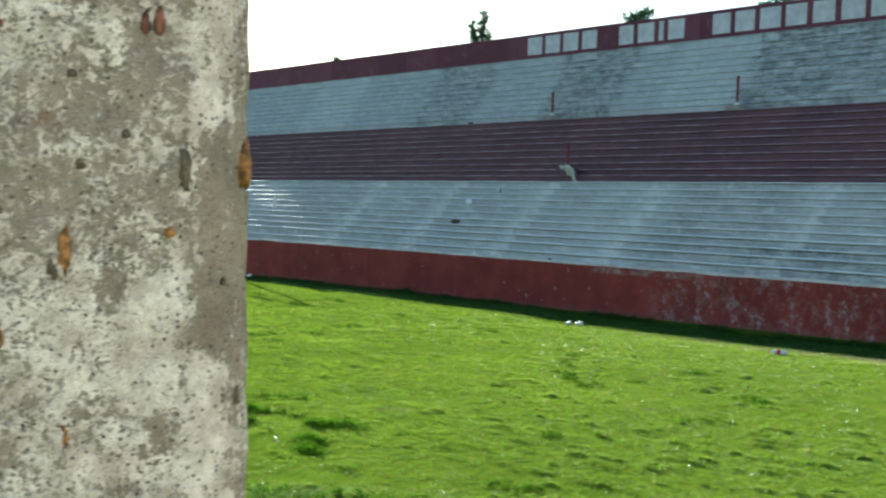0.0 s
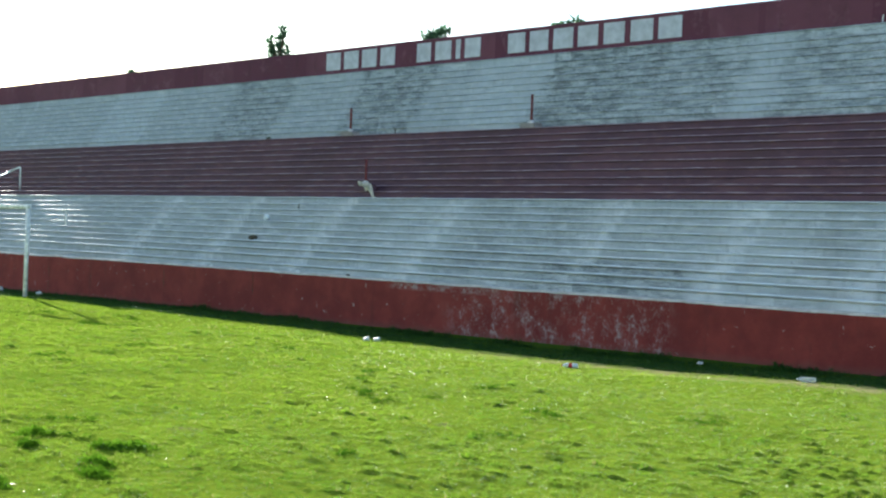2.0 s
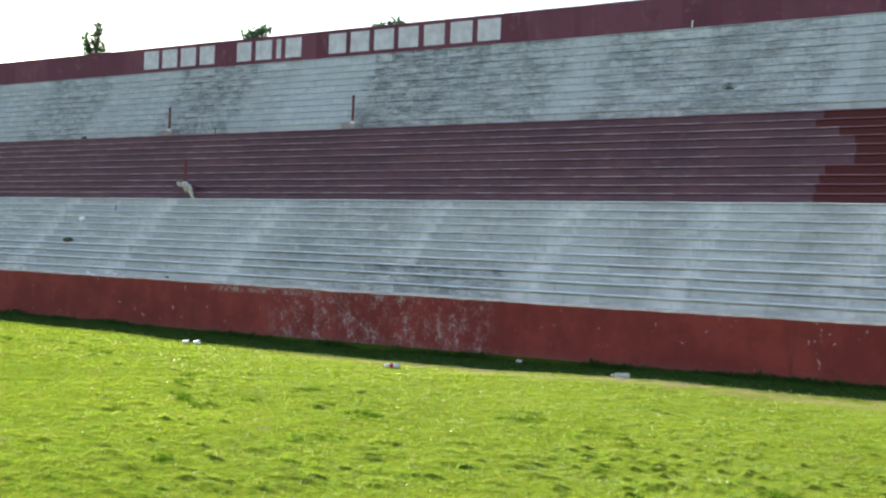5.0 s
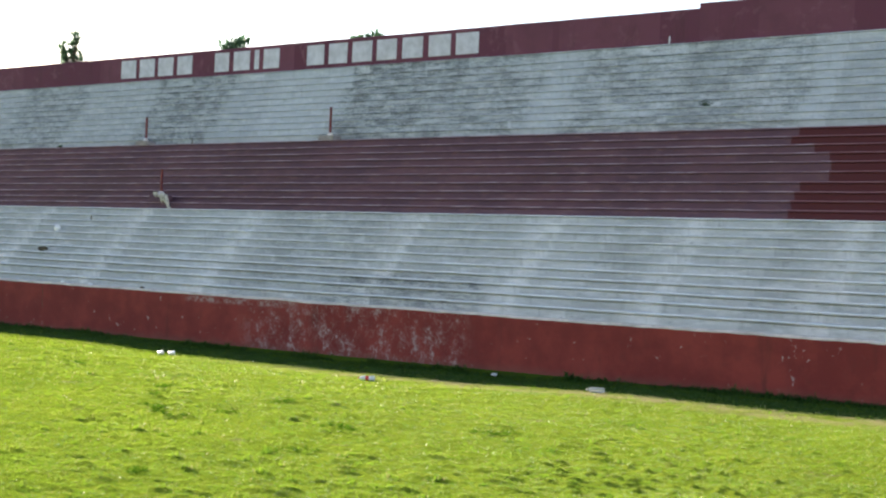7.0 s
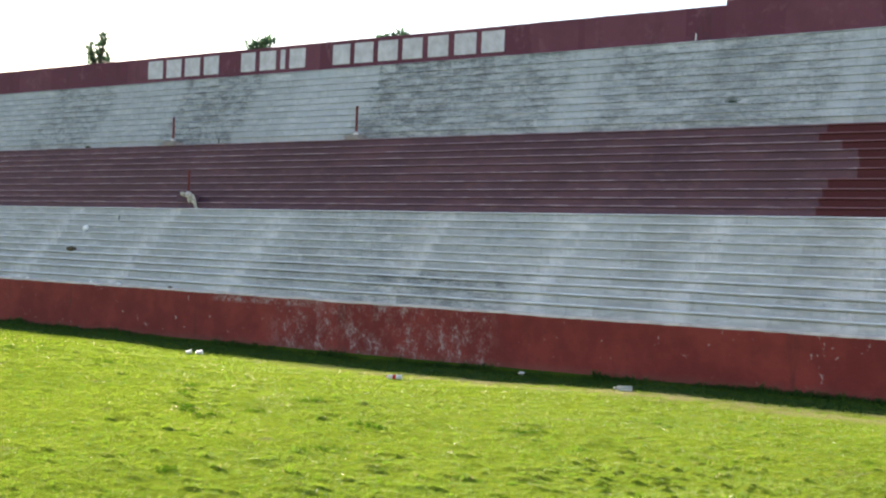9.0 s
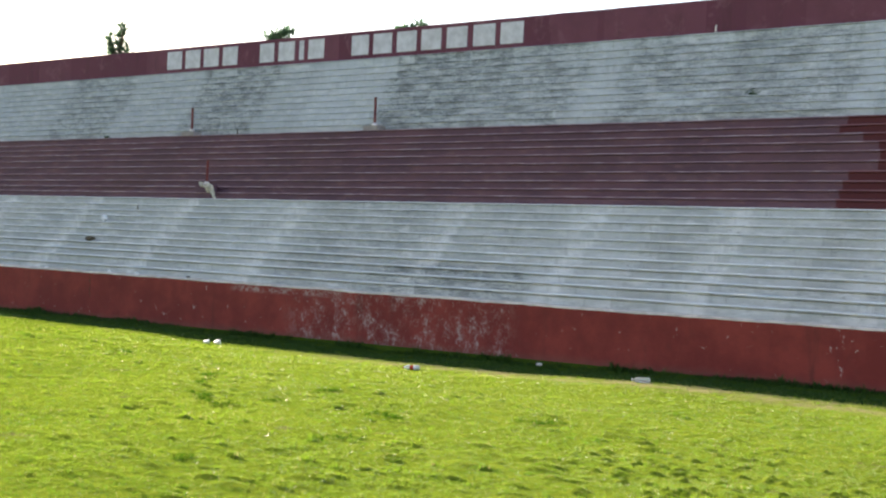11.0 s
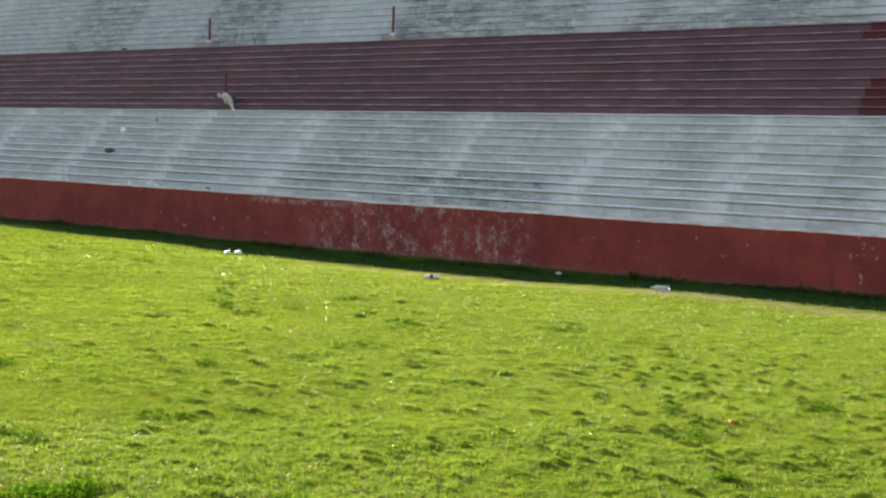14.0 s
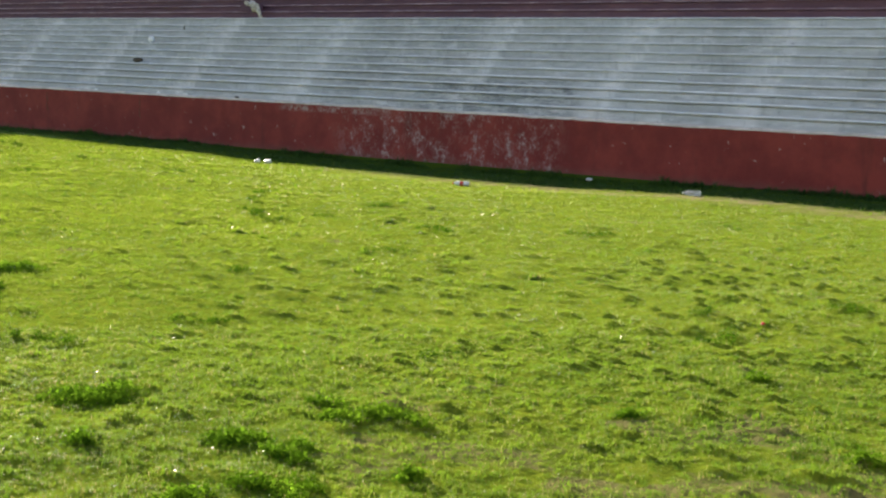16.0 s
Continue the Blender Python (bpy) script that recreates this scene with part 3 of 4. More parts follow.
def lumps(x, y):
    p = Vector((x, y, 0))
    sink = 0.02 * min(max((y - 18.4) / 1.4, 0.0), 1.0)
    sink += 0.08 * math.exp(-((x + 17.0) / 4.7) ** 2) * min(max((y - 15.5) / 2.5, 0.0), 1.0)
    sink -= 0.035 * min(max((-24.0 - x) / 7.0, 0.0), 1.0) * min(max((y - 14.0) / 4.0, 0.0), 1.0)
    return -sink + 0.026 * noise.noise(p * 0.35) + 0.012 * noise.noise(p * 1.5) + 0.005 * noise.noise(p * 3.6) + 0.0045 * noise.noise(p * 9.0) + 0.0045 * noise.noise(p * 17.0) + mound(x, y)


def ground_sheet():
    gx = [-900, -500, -300, -180, -120, -85] + [-65 + 1.0 * i for i in range(25)] + [-40 + 0.22 * i for i in range(127)] + [-12 + 0.1 * i for i in range(40)] + [-8 + 0.035 * i for i in range(52)] + [-6.18 + 0.018 * i for i in range(289)] + [-0.95 + 0.05 * i for i in range(20)] + [0.1, 0.6] + [1.2 + 0.8 * i for i in range(12)] + [14, 25, 50, 100, 200, 400, 900]
    gy = [-900, -400, -200, -100, -50, -25, -12, -6, -3, -1, 0.5] + [1.5 + 0.08 * i for i in range(25)] + [3.5 + 0.035 * i for i in range(43)] + [5.0 + 0.019 * i for i in range(316)] + [11.02 + 0.04 * i for i in range(52)] + [13.1 + 0.12 * i for i in range(64)] + [21.5, 25, 30, 40, 60, 100, 200, 400, 900]
    vs = []
    for y in gy:
        for x in gx:
            near = -64 < x < 10 and 0 < y < 20.4
            vs.append((x, y, lumps(x, y) if near else 0.0))
    w = len(gx)
    fs = [(j * w + i, j * w + i + 1, (j + 1) * w + i + 1, (j + 1) * w + i) for j in range(len(gy) - 1) for i in range(w - 1)]
    me = bpy.data.meshes.new("ground")
    me.from_pydata(vs, [], fs)
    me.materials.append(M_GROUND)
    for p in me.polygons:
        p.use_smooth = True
    return tagged(new("ground", me), "uneven green turf with dry spots and painted shade along the wall", "lawn", kind="structure")


ground_sheet()


def blades(cx, cy, per, bw, bh, rng, three, V, F, base, spread=0.012):
    """Bent grass blades round tufts at cx, cy: per blades a tuft, their width and height."""
    n = len(cx)
    f = np.array([noise.noise(Vector((a * 0.9, b * 0.9, 3.0))) + 0.7 * noise.noise(Vector((a * 2.6, b * 2.6, 8.0))) for a, b in zip(cx, cy)])
    keep = f > rng.uniform(-1.7, -0.25, n)
    # worn turf near the path
    worn = np.clip((cx + 4.2) / 2.0, 0, 1) * np.clip((7.2 - cy) / 2.5, 0, 1)
    keep &= (f > 0.0) | (rng.random(n) > 0.8 * worn)
    cx, cy, f = cx[keep], cy[keep], f[keep]
    cz = np.array([lumps(a, b) for a, b in zip(cx, cy)])
    tuss = np.array([noise.noise(Vector((a * 7.0, b * 7.0, 1.0))) + 0.6 * noise.noise(Vector((a * 17.0, b * 17.0, 4.0))) for a, b in zip(cx, cy)])
    hs = bh * (0.75 + np.clip(f, 0, 1) * 0.5 + np.clip(tuss, -0.4, 1) * 0.9)
    cx, cy, cz, hs = (np.repeat(q, per) for q in (cx, cy, cz, hs))
    m = len(cx)
    ang, lean = rng.uniform(0, 2 * np.pi, m), rng.uniform(0.15, 1.0, m)
    rx, ry = cx + rng.normal(0, spread + bw, m), cy + rng.normal(0, spread + bw, m)
    h = hs * rng.uniform(0.5, 1.35, m)
    w = bw * rng.uniform(0.6, 1.3, m) * 0.5
    dx, dy = np.cos(ang), np.sin(ang)
    px, py = -dy * w, dx * w
    tipx, tipy = rx + dx * h * lean, ry + dy * h * lean
    z0, zt = cz - 0.01, cz + h * (1.05 - 0.35 * lean)
    if three:
        mx, my = rx + dx * h * lean * 0.35, ry + dy * h * lean * 0.35
        pts = [(rx - px, ry - py, z0), (rx + px, ry + py, z0), (mx + px * 0.9, my + py * 0.9, cz + h * 0.6), (mx - px * 0.9, my - py * 0.9, cz + h * 0.6), (tipx, tipy, zt)]
        faces = ((0, 1, 2, 3), (3, 2, 4))
    else:
        pts = [(rx - px, ry - py, z0), (rx + px, ry + py, z0), (tipx, tipy, zt)]
        faces = ((0, 1, 2),)
    k = len(pts)
    V.append(np.stack([np.stack(q, -1) for q in pts], 1).reshape(-1, 3))
    i = base + k * np.arange(m)[:, None]
    for q in faces:
        F += (i + np.array(q)).tolist()
    return base + k * m


def grass_object(name, V, F, mat, label):
    me = bpy.data.meshes.new(name)
    me.from_pydata(np.concatenate(V).tolist(), [], F)
    me.materials.append(mat)
    return tagged(new(name, me), label, "grass", kind="stuff")


def pitch_grass():
    """The turf in rings round the pillar's foot, thinner and broader-bladed further out: near, far, bearings west of north, tufts per m2, width, height."""
    rng = np.random.default_rng(5)
    V, F, base = [], [], 0
    for r0, r1, a0, a1, dens, bw, bh, three in ((4.6, 6.5, 17, 63, 2300, 0.0022, 0.018, True), (6.5, 9.0, 15, 66, 1450, 0.0029, 0.019, True), (9.0, 13.0, 13, 74, 800, 0.0044, 0.021, False),
                                                (13.0, 19.0, 12, 74, 420, 0.0075, 0.024, False), (19.0, 27.0, 15, 74, 200, 0.011, 0.027, False), (27.0, 50.0, 40, 74, 70, 0.017, 0.03, False)):
        n = int(math.radians(a1 - a0) / 2 * (r1 * r1 - r0 * r0) * dens)
        r, a = np.sqrt(rng.uniform(r0 * r0, r1 * r1, n)), np.radians(rng.uniform(a0, a1, n))
        x, y = -r * np.sin(a), r * np.cos(a)
        ok = y < 18.4
        # worn, dry strip in front of the wall, and the goal mouth
        dry = (y > 17.35) & (x > -16.5 - 2.0 * rng.random(n))
        ok &= ~(dry & (rng.random(n) < 0.62))
        ok &= ((x + 40.4) / 3.0) ** 2 + ((y - 18.1) / 1.2) ** 2 > 0.9
        base = blades(x[ok], y[ok], 8 if r0 < 13 else 5, bw, bh, rng, three, V, F, base, 0.0065 if r0 < 13 else 0.011)
    # the ground round the pillar itself
    x, y = rng.uniform(-8.0, 2.9, 26000), rng.uniform(-5.0, 6.0, 26000)
    r, a = np.hypot(x, y), np.degrees(np.arctan2(-x, y))
    ok = (r < 4.6) | (a < 17) | (a > 63)
    base = blades(x[ok], y[ok], 5, 0.008, 0.02, rng, False, V, F, base)
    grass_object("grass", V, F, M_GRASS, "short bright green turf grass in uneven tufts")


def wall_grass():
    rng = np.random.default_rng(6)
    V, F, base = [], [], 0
    # fills the shadow strip; part of that shade is in the blade colour
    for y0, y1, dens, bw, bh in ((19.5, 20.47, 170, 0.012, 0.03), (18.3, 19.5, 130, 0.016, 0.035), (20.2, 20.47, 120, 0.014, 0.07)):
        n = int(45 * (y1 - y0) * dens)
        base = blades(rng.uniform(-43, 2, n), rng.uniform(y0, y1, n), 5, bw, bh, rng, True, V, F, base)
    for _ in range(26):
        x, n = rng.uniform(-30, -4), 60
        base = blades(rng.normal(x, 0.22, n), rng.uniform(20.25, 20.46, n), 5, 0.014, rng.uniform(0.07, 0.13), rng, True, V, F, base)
    grass_object("wall_grass", V, F, M_LONG, "longer grass along the foot of the wall, coloured dark for its shade")


pitch_grass()
wall_grass()


def tussocks(zones, seed):
    """Thick little cushions of grass that throw shadows: zones of (x0, x1, y0, y1, count, radius)."""
    rng = np.random.default_rng(seed)
    V, F, base = [], [], 0
    for x0, x1, y0, y1, count, rad in zones:
        for x, y in zip(rng.uniform(x0, x1, count), rng.uniform(y0, y1, count)):
            r = rad * rng.uniform(0.6, 1.5)
            n = int(60 * (r / 0.06) ** 1.2)
            a, d = rng.uniform(0, 2 * np.pi, n), r * np.sqrt(rng.random(n))
            rx, ry = x + d * np.cos(a) * 1.4, y + d * np.sin(a)
            z = lumps(x, y) - 0.012
            h = r * 0.75 * (1.15 - 0.7 * (d / r) ** 2) * rng.uniform(0.7, 1.2, n)
            t, w, lean = rng.uniform(0, 2 * np.pi, n), rng.uniform(0.0025, 0.005, n) * (1 + rad * 3), rng.uniform(0.1, 0.7, n)
            px, py = -np.sin(t) * w, np.cos(t) * w
            tx, ty = rx + np.cos(t) * h * lean, ry + np.sin(t) * h * lean
            z0 = np.full(n, z)
            V.append(np.stack([np.stack([rx - px, ry - py, z0], -1), np.stack([rx + px, ry + py, z0], -1), np.stack([(rx + tx) / 2 + px, (ry + ty) / 2 + py, z0 + h * 0.65], -1),
                               np.stack([(rx + tx) / 2 - px, (ry + ty) / 2 - py, z0 + h * 0.65], -1), np.stack([tx, ty, z0 + h + 0.012], -1)], 1).reshape(-1, 3))
            i = base + 5 * np.arange(n)[:, None]
            F += (i + np.array([0, 1, 2, 3])).tolist() + (i + np.array([3, 2, 4])).tolist()
            base += 5 * n
    me = bpy.data.meshes.new("grass_tussocks")
    me.from_pydata(np.concatenate(V).tolist(), [], F)
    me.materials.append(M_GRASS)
    return tagged(new("grass_tussocks", me), "small thick tussocks of green grass", "grass", kind="stuff")


tussocks([(-5.4, -0.8, 5.3, 9.0, 40, 0.03), (-7.5, -1.5, 9.0, 14.0, 60, 0.036), (-14.0, -5.0, 4.0, 9.0, 90, 0.03), (-20.0, -6.0, 8.0, 15.0, 200, 0.04), (-32.0, -18.0, 10.0, 17.0, 120, 0.05)], 21)


def weeds(name, patches, mat, label, size=1.0):
    """Low broad-leaved weeds: patches of (x, y, radius, plants)."""
    rng = random.Random(11)
    bm = bmesh.new()
    for x, y, r, n in patches:
        for _ in range(n):
            a, d = rng.uniform(0, 6.283), r * math.sqrt(rng.random())
            cx, cy = x + d * math.cos(a) * 1.3, y + d * math.sin(a)
            z = lumps(cx, cy)
            for _ in range(5):
                t, s, h = rng.uniform(0, 6.283), size * rng.uniform(0.012, 0.027), rng.uniform(0.012, 0.065) * (1.2 - d / r)
                m = pose(cx + rng.gauss(0, 0.012), cy + rng.gauss(0, 0.012), z + h, 0, 0, math.degrees(t)) @ pose(0, 0, 0, rng.uniform(-60, 30))
                q = [m @ Vector(c) for c in ((0, 0, 0), (0.35 * s, 0.5 * s, 0.08 * s), (0, 1.2 * s, 0), (-0.35 * s, 0.5 * s, 0.08 * s))]
                bm.faces.new([bm.verts.new(c) for c in q])
                bm.faces.new([bm.verts.new(c) for c in ((cx - 0.0015, cy, z - 0.01), (cx + 0.0015, cy, z - 0.01), tuple(q[0]))])
    return tagged(obj(name, bm, mat), label, "weeds", kind="stuff")


PATCHES = [(-5.6, 4.06, 0.22), (-4.78, 4.79, 0.08), (-4.49, 4.67, 0.1), (-4.32, 4.85, 0.15), (-4.6, 4.03, 0.14), (-4.99, 3.56, 0.08), (-4.24, 4.09, 0.12), (-3.88, 3.72, 0.13), (-4.04, 3.44, 0.1), (-3.63, 4.21, 0.07), (-3.58, 5.76, 0.07), (-2.35, 5.79, 0.07), (-3.54, 7.0, 0.06)]
PATCHES += [(-10.8, 6.04, 0.2), (-10.3, 5.75, 0.14), (-9.67, 6.26, 0.22), (-8.78, 5.44, 0.16), (-9.2, 5.7, 0.14), (-9.0, 4.7, 0.2)]
_r = random.Random(12)
PATCHES = [(x + _r.gauss(0, r * 0.5), y + _r.gauss(0, r * 0.5), r * _r.uniform(0.3, 0.6), int(6 + 1300 * r * r)) for x, y, r in PATCHES for _ in range(6)]
CLOVER, _r = [], random.Random(78)
for x0, x1, y0, y1, n in ((-12.0, -6.5, 4.0, 9.0, 9), (-22.0, -8.0, 7.0, 15.5, 15), (-6.5, -1.5, 6.0, 10.0, 4), (-34.0, -20.0, 11.0, 17.0, 9)):
    for _ in range(n):
        # each colony is a string of ragged lobes
        cx, cy, a = _r.uniform(x0, x1), _r.uniform(y0, y1), _r.uniform(0, 6.283)
        for _ in range(_r.randint(2, 7)):
            r = 0.03 + 0.08 * _r.random() ** 1.6
            CLOVER.append((cx, cy, r, int(8 + 900 * r * r)))
            a += _r.gauss(0, 0.9)
            cx, cy = cx + math.cos(a) * r * 1.9, cy + math.sin(a) * r * 1.9
weeds("weeds", PATCHES, M_WEED, "low green broad-leaved weeds in the turf")
GLOSSY = [(_r.uniform(x0, x1), _r.uniform(y0, y1), _r.uniform(0.1, 0.5), _r.randint(2, 6)) for x0, x1, y0, y1, n in ((-12.0, -4.0, 3.5, 9.0, 260), (-22.0, -6.0, 7.0, 15.0, 420)) for _ in range(n)]
weeds("glossy_weeds", GLOSSY, M_WET, "scattered small glossy leaves glinting in the turf", 0.6)
weeds("clover", CLOVER, M_CLOVER, "small dark green clumps of clover in the turf")

# ---------------------------------------------------------------- things on the pitch


def goal():
    g = thing("goal", "white-painted steel football goal with rectangular net brackets", "goal", pose(-34.45, 18.7, 0))
    for x in (0.0, -7.32):
        part("goal_post", tube(bmesh.new(), [(x, 0, -0.2), (x, 0, 2.5)], 0.06, 16), M_GOAL, g, smooth=True)
        br = part("net_bracket", tube(bmesh.new(), [(x, 0.05, 2.12), (x - 0.45, 1.3, 2.2)], 0.02, 8), M_GOAL, g)
        part("bracket_end", tube(bmesh.new(), [(x - 0.3, 1.3, 2.0), (x - 0.3, 1.3, 2.4)], 0.025, 8), M_GOAL, br)
    part("crossbar", tube(bmesh.new(), [(-7.38, 0, 2.44), (0.06, 0, 2.44)], 0.06, 16), M_GOAL, g, smooth=True)
    return g


goal()


def bottle(x, y, turn, s, mat, label_mat, label):
    b = thing("bottle", label, "bottle", pose(x, y, lumps(x, y) + 0.045 * s, 0, 90, turn), "litter on the grass")
    part("body", lathe(bmesh.new(), [(0.03 * s, -0.16 * s), (0.047 * s, -0.15 * s), (0.05 * s, -0.1 * s), (0.046 * s, 0.0), (0.05 * s, 0.06 * s), (0.035 * s, 0.11 * s), (0.015 * s, 0.14 * s), (0.015 * s, 0.15 * s)]), mat, b, smooth=True)
    part("cap", lathe(bmesh.new(), [(0.017 * s, 0.148 * s), (0.017 * s, 0.168 * s)]), label_mat or M_MILK, b)
    if label_mat:
        part("label", lathe(bmesh.new(), [(0.0495 * s, -0.04 * s), (0.048 * s, 0.0), (0.0495 * s, 0.03 * s)]), label_mat, b, "red paper label")
    return b


bottle(-13.92, 16.84, 222, 0.8, M_MILK, M_LABEL, "white plastic bottle with a red label lying on grass")
bottle(-10.6, 18.2, 205, 0.85, M_PET, None, "clear plastic bottle lying on dry grass")


def cup(x, y, turn, s=1.0):
    c = thing("cup", "crushed white plastic cup lying on grass", "cup", pose(x, y, lumps(x, y) + 0.05 * s, 0, 80, turn), "litter on the grass")
    part("body", lathe(bmesh.new(), [(0.04 * s, -0.08 * s), (0.055 * s, 0.07 * s), (0.058 * s, 0.075 * s), (0.05 * s, 0.07 * s), (0.036 * s, -0.07 * s)]), M_MILK, c, smooth=True)
    return c


cup(-19.7, 17.78, 50, 0.72)
cup(-19.57, 17.93, 42, 0.76)
cup(-38.2, 19.9, 30, 1.1)
cup(-35.9, 19.9, 100, 0.85)


def scrap(name, x, y, z, s, mat, label, cat, seed):
    """A crumpled scrap of paper or plastic."""
    bm = bmesh.new()
    bmesh.ops.create_icosphere(bm, subdivisions=2, radius=s)
    for v in bm.verts:
        k = 1 + 0.5 * noise.noise(v.co * 9 / s * 0.2 + Vector((seed, 0, 0)))
        v.co = Vector((v.co.x * k * 1.3, v.co.y * k, v.co.z * k * 0.6)) + Vector((x, y, z))
    return tagged(obj(name, bm, mat), label, cat, "litter on the grass")


scrap("paper_scrap", -13.69, 20.0, lumps(-13.69, 20.0) + 0.05, 0.045, M_MILK, "crumpled white paper at the foot of the wall", "paper", 2)
scrap("plastic_scrap", -4.38, 8.65, lumps(-4.38, 8.65) + 0.022, 0.014, M_LABEL, "small scrap of red plastic in the turf", "litter", 3)


def steel_post(x, k, h, block, mat, label):
    y, z = step_y(k) + 0.17, step_z(k, x)
    p = thing("post", label, "post", pose(x, y, z), "short posts on the steps")
    part("base_block", box(bmesh.new(), -0.27, 0.27, -0.175, 0.15, -0.01, block, 0.02), mat, p, "rough concrete block")
    part("pole", tube(bmesh.new(), [(0, 0, block - 0.02), (0, 0, block + h)], 0.035, 10), M_POST, p)
    part("collar", lathe(bmesh.new(), [(0.1, block - 0.01), (0.08, block + 0.05), (0.036, block + 0.09)]), M_COPE, p)
    return p


steel_post(-31.95, 21, 0.72, 0.12, M_BLOCK, "short red steel post on a concrete block")
steel_post(-24.69, 21, 0.77, 0.12, M_BLOCK, "short red steel post on a concrete block")
steel_post(-27.74, 12, 0.65, 0.2, M_PURPLE, "short red steel post on a maroon block")


def bag():
    """A thin pale bag snagged on the maroon block, its tail hanging over the step."""
    bm = bmesh.new()
    path = [(-27.72, 24.49, 3.38), (-27.67, 24.48, 3.39), (-27.61, 24.48, 3.375), (-27.54, 24.48, 3.34), (-27.47, 24.47, 3.34), (-27.37, 24.46, 3.34), (-27.27, 24.46, 3.3), (-27.2, 24.46, 3.2), (-27.13, 24.46, 3.08), (-27.06, 24.46, 2.98), (-27.0, 24.46, 2.93)]
    tube(bm, path, [0.02, 0.055, 0.06, 0.03, 0.045, 0.075, 0.085, 0.065, 0.04, 0.025, 0.012], 14)
    tube(bm, [(-27.4, 24.45, 3.3), (-27.38, 24.45, 3.22), (-27.35, 24.45, 3.15)], [0.04, 0.028, 0.01], 8)
    bmesh.ops.subdivide_edges(bm, edges=bm.edges, cuts=1, use_grid_fill=True)
    for v in bm.verts:
        v.co += Vector((noise.noise(v.co * 14), noise.noise(v.co * 14 + Vector((5, 0, 0))), noise.noise(v.co * 14 + Vector((0, 5, 0))))) * 0.022
    return tagged(obj("plastic_bag", bm, M_BAG), "crumpled pale plastic bag caught at a red post", "bag")


bag()


def hand_rail():
    r = thing("handrail", "bent galvanised tube handrail standing on the maroon steps", "handrail", pose(-48.0, step_y(12) + 0.17, step_z(12, -48)))
    for s in (-1, 1):
        part("upright", tube(bmesh.new(), [(s * 1.68, 0, -0.02), (s * 1.68, 0, 0.72), (s * 1.66, 0, 0.8), (s * 1.6, 0, 0.84)], 0.03, 10), M_STEEL, r, smooth=True)
        part("rail", tube(bmesh.new(), [(s * 1.6, 0, 0.84), (s * 0.06, -0.02, 0.5)], 0.032, 10), M_STEEL, r, smooth=True)
    part("joint", lathe(bmesh.new(), [(0.03, 0.43), (0.05, 0.45), (0.05, 0.53), (0.03, 0.55)]), M_STEEL, r)
    return r


hand_rail()


def ball(x, k, r):
    bm = bmesh.new()
    bmesh.ops.create_icosphere(bm, subdivisions=3, radius=r)
    for v in bm.verts:
        v.co *= 1 + 0.02 * noise.noise(v.co * 30)
        v.co += Vector((x, step_y(k) + r + 0.01, step_z(k, x) + r))
    return tagged(obj("ball", bm, M_MILK, smooth=True), "small scuffed white ball on a grey step", "ball")


ball(-29.63, 7, 0.085)
scrap("dark_rag", -28.85, step_y(4) + 0.1, step_z(4, -29) + 0.06, 0.105, M_DARK, "dark crumpled rag on a grey step", "rag", 5)

for i, (x, s, m, w) in enumerate(((-26.3, 0.045, M_MILK, "scrap of white paper on the wall top"), (-25.33, 0.05, M_MILK, "scrap of white paper on the wall top"), (-28.72, 0.035, M_MILK, "scrap of white paper on the wall top"), (-23.56, 0.045, M_DARK, "dark lump of dirt on the wall top"))):
    scrap("paper_scrap" if m == M_MILK else "dirt_lump", x, 20.62, front_top(x) + s * 0.35, s, m, w, "litter", 10 + i)


def stub(x, k, h, mat, label):
    """A cut-off iron bar standing on a step."""
    p = thing("iron_stub", label, "stub", pose(x, step_y(k) + 0.1, step_z(k, x)), "iron stubs on the steps")
    part("bar", tube(bmesh.new(), [(0, 0, -0.01), (0.004, 0, h * 0.6), (0.01, 0.005, h)], 0.016, 8), mat, p)
    part("foot", lathe(bmesh.new(), [(0.035, -0.005), (0.03, 0.015), (0.017, 0.025)], 10), M_CONC, p)
    return p


for x, k, h in ((-29.15, 9, 0.13), (-29.9, 21, 0.12)):
    stub(x, k, h, M_DARK, "cut-off rusty iron bar in a concrete step")
stub(-16.7, 32, 0.2, M_MILK, "short white stub at the foot of the back wall")


def step_weed(x, k, r, seed):
    """A dark weed growing from a joint of the steps."""
    rng = random.Random(seed)
    bm = bmesh.new()
    for _ in range(90):
        t, s = rng.uniform(0, 6.283), rng.uniform(0.03, 0.07)
        m = pose(x + rng.gauss(0, r * 0.5), step_y(k) + 0.2 + rng.gauss(0, 0.04), step_z(k, x) + rng.uniform(0.0, r), 0, 0, math.degrees(t)) @ pose(0, 0, 0, rng.uniform(-30, 60))
        bm.faces.new([bm.verts.new(m @ Vector(c)) for c in ((0, 0, 0), (0.3 * s, 0.5 * s, 0.05 * s), (0, 1.3 * s, 0), (-0.3 * s, 0.5 * s, 0.05 * s))])
    return tagged(obj("weed", bm, M_LONG), "dark green weed growing on the grey steps", "weed", "weeds on the steps")


for i, (x, k, r) in enumerate(((-14.33, 24, 0.14), (-36.0, 21, 0.05))):
    step_weed(x, k, r, 40 + i)

# ---------------------------------------------------------------- trees behind the stand


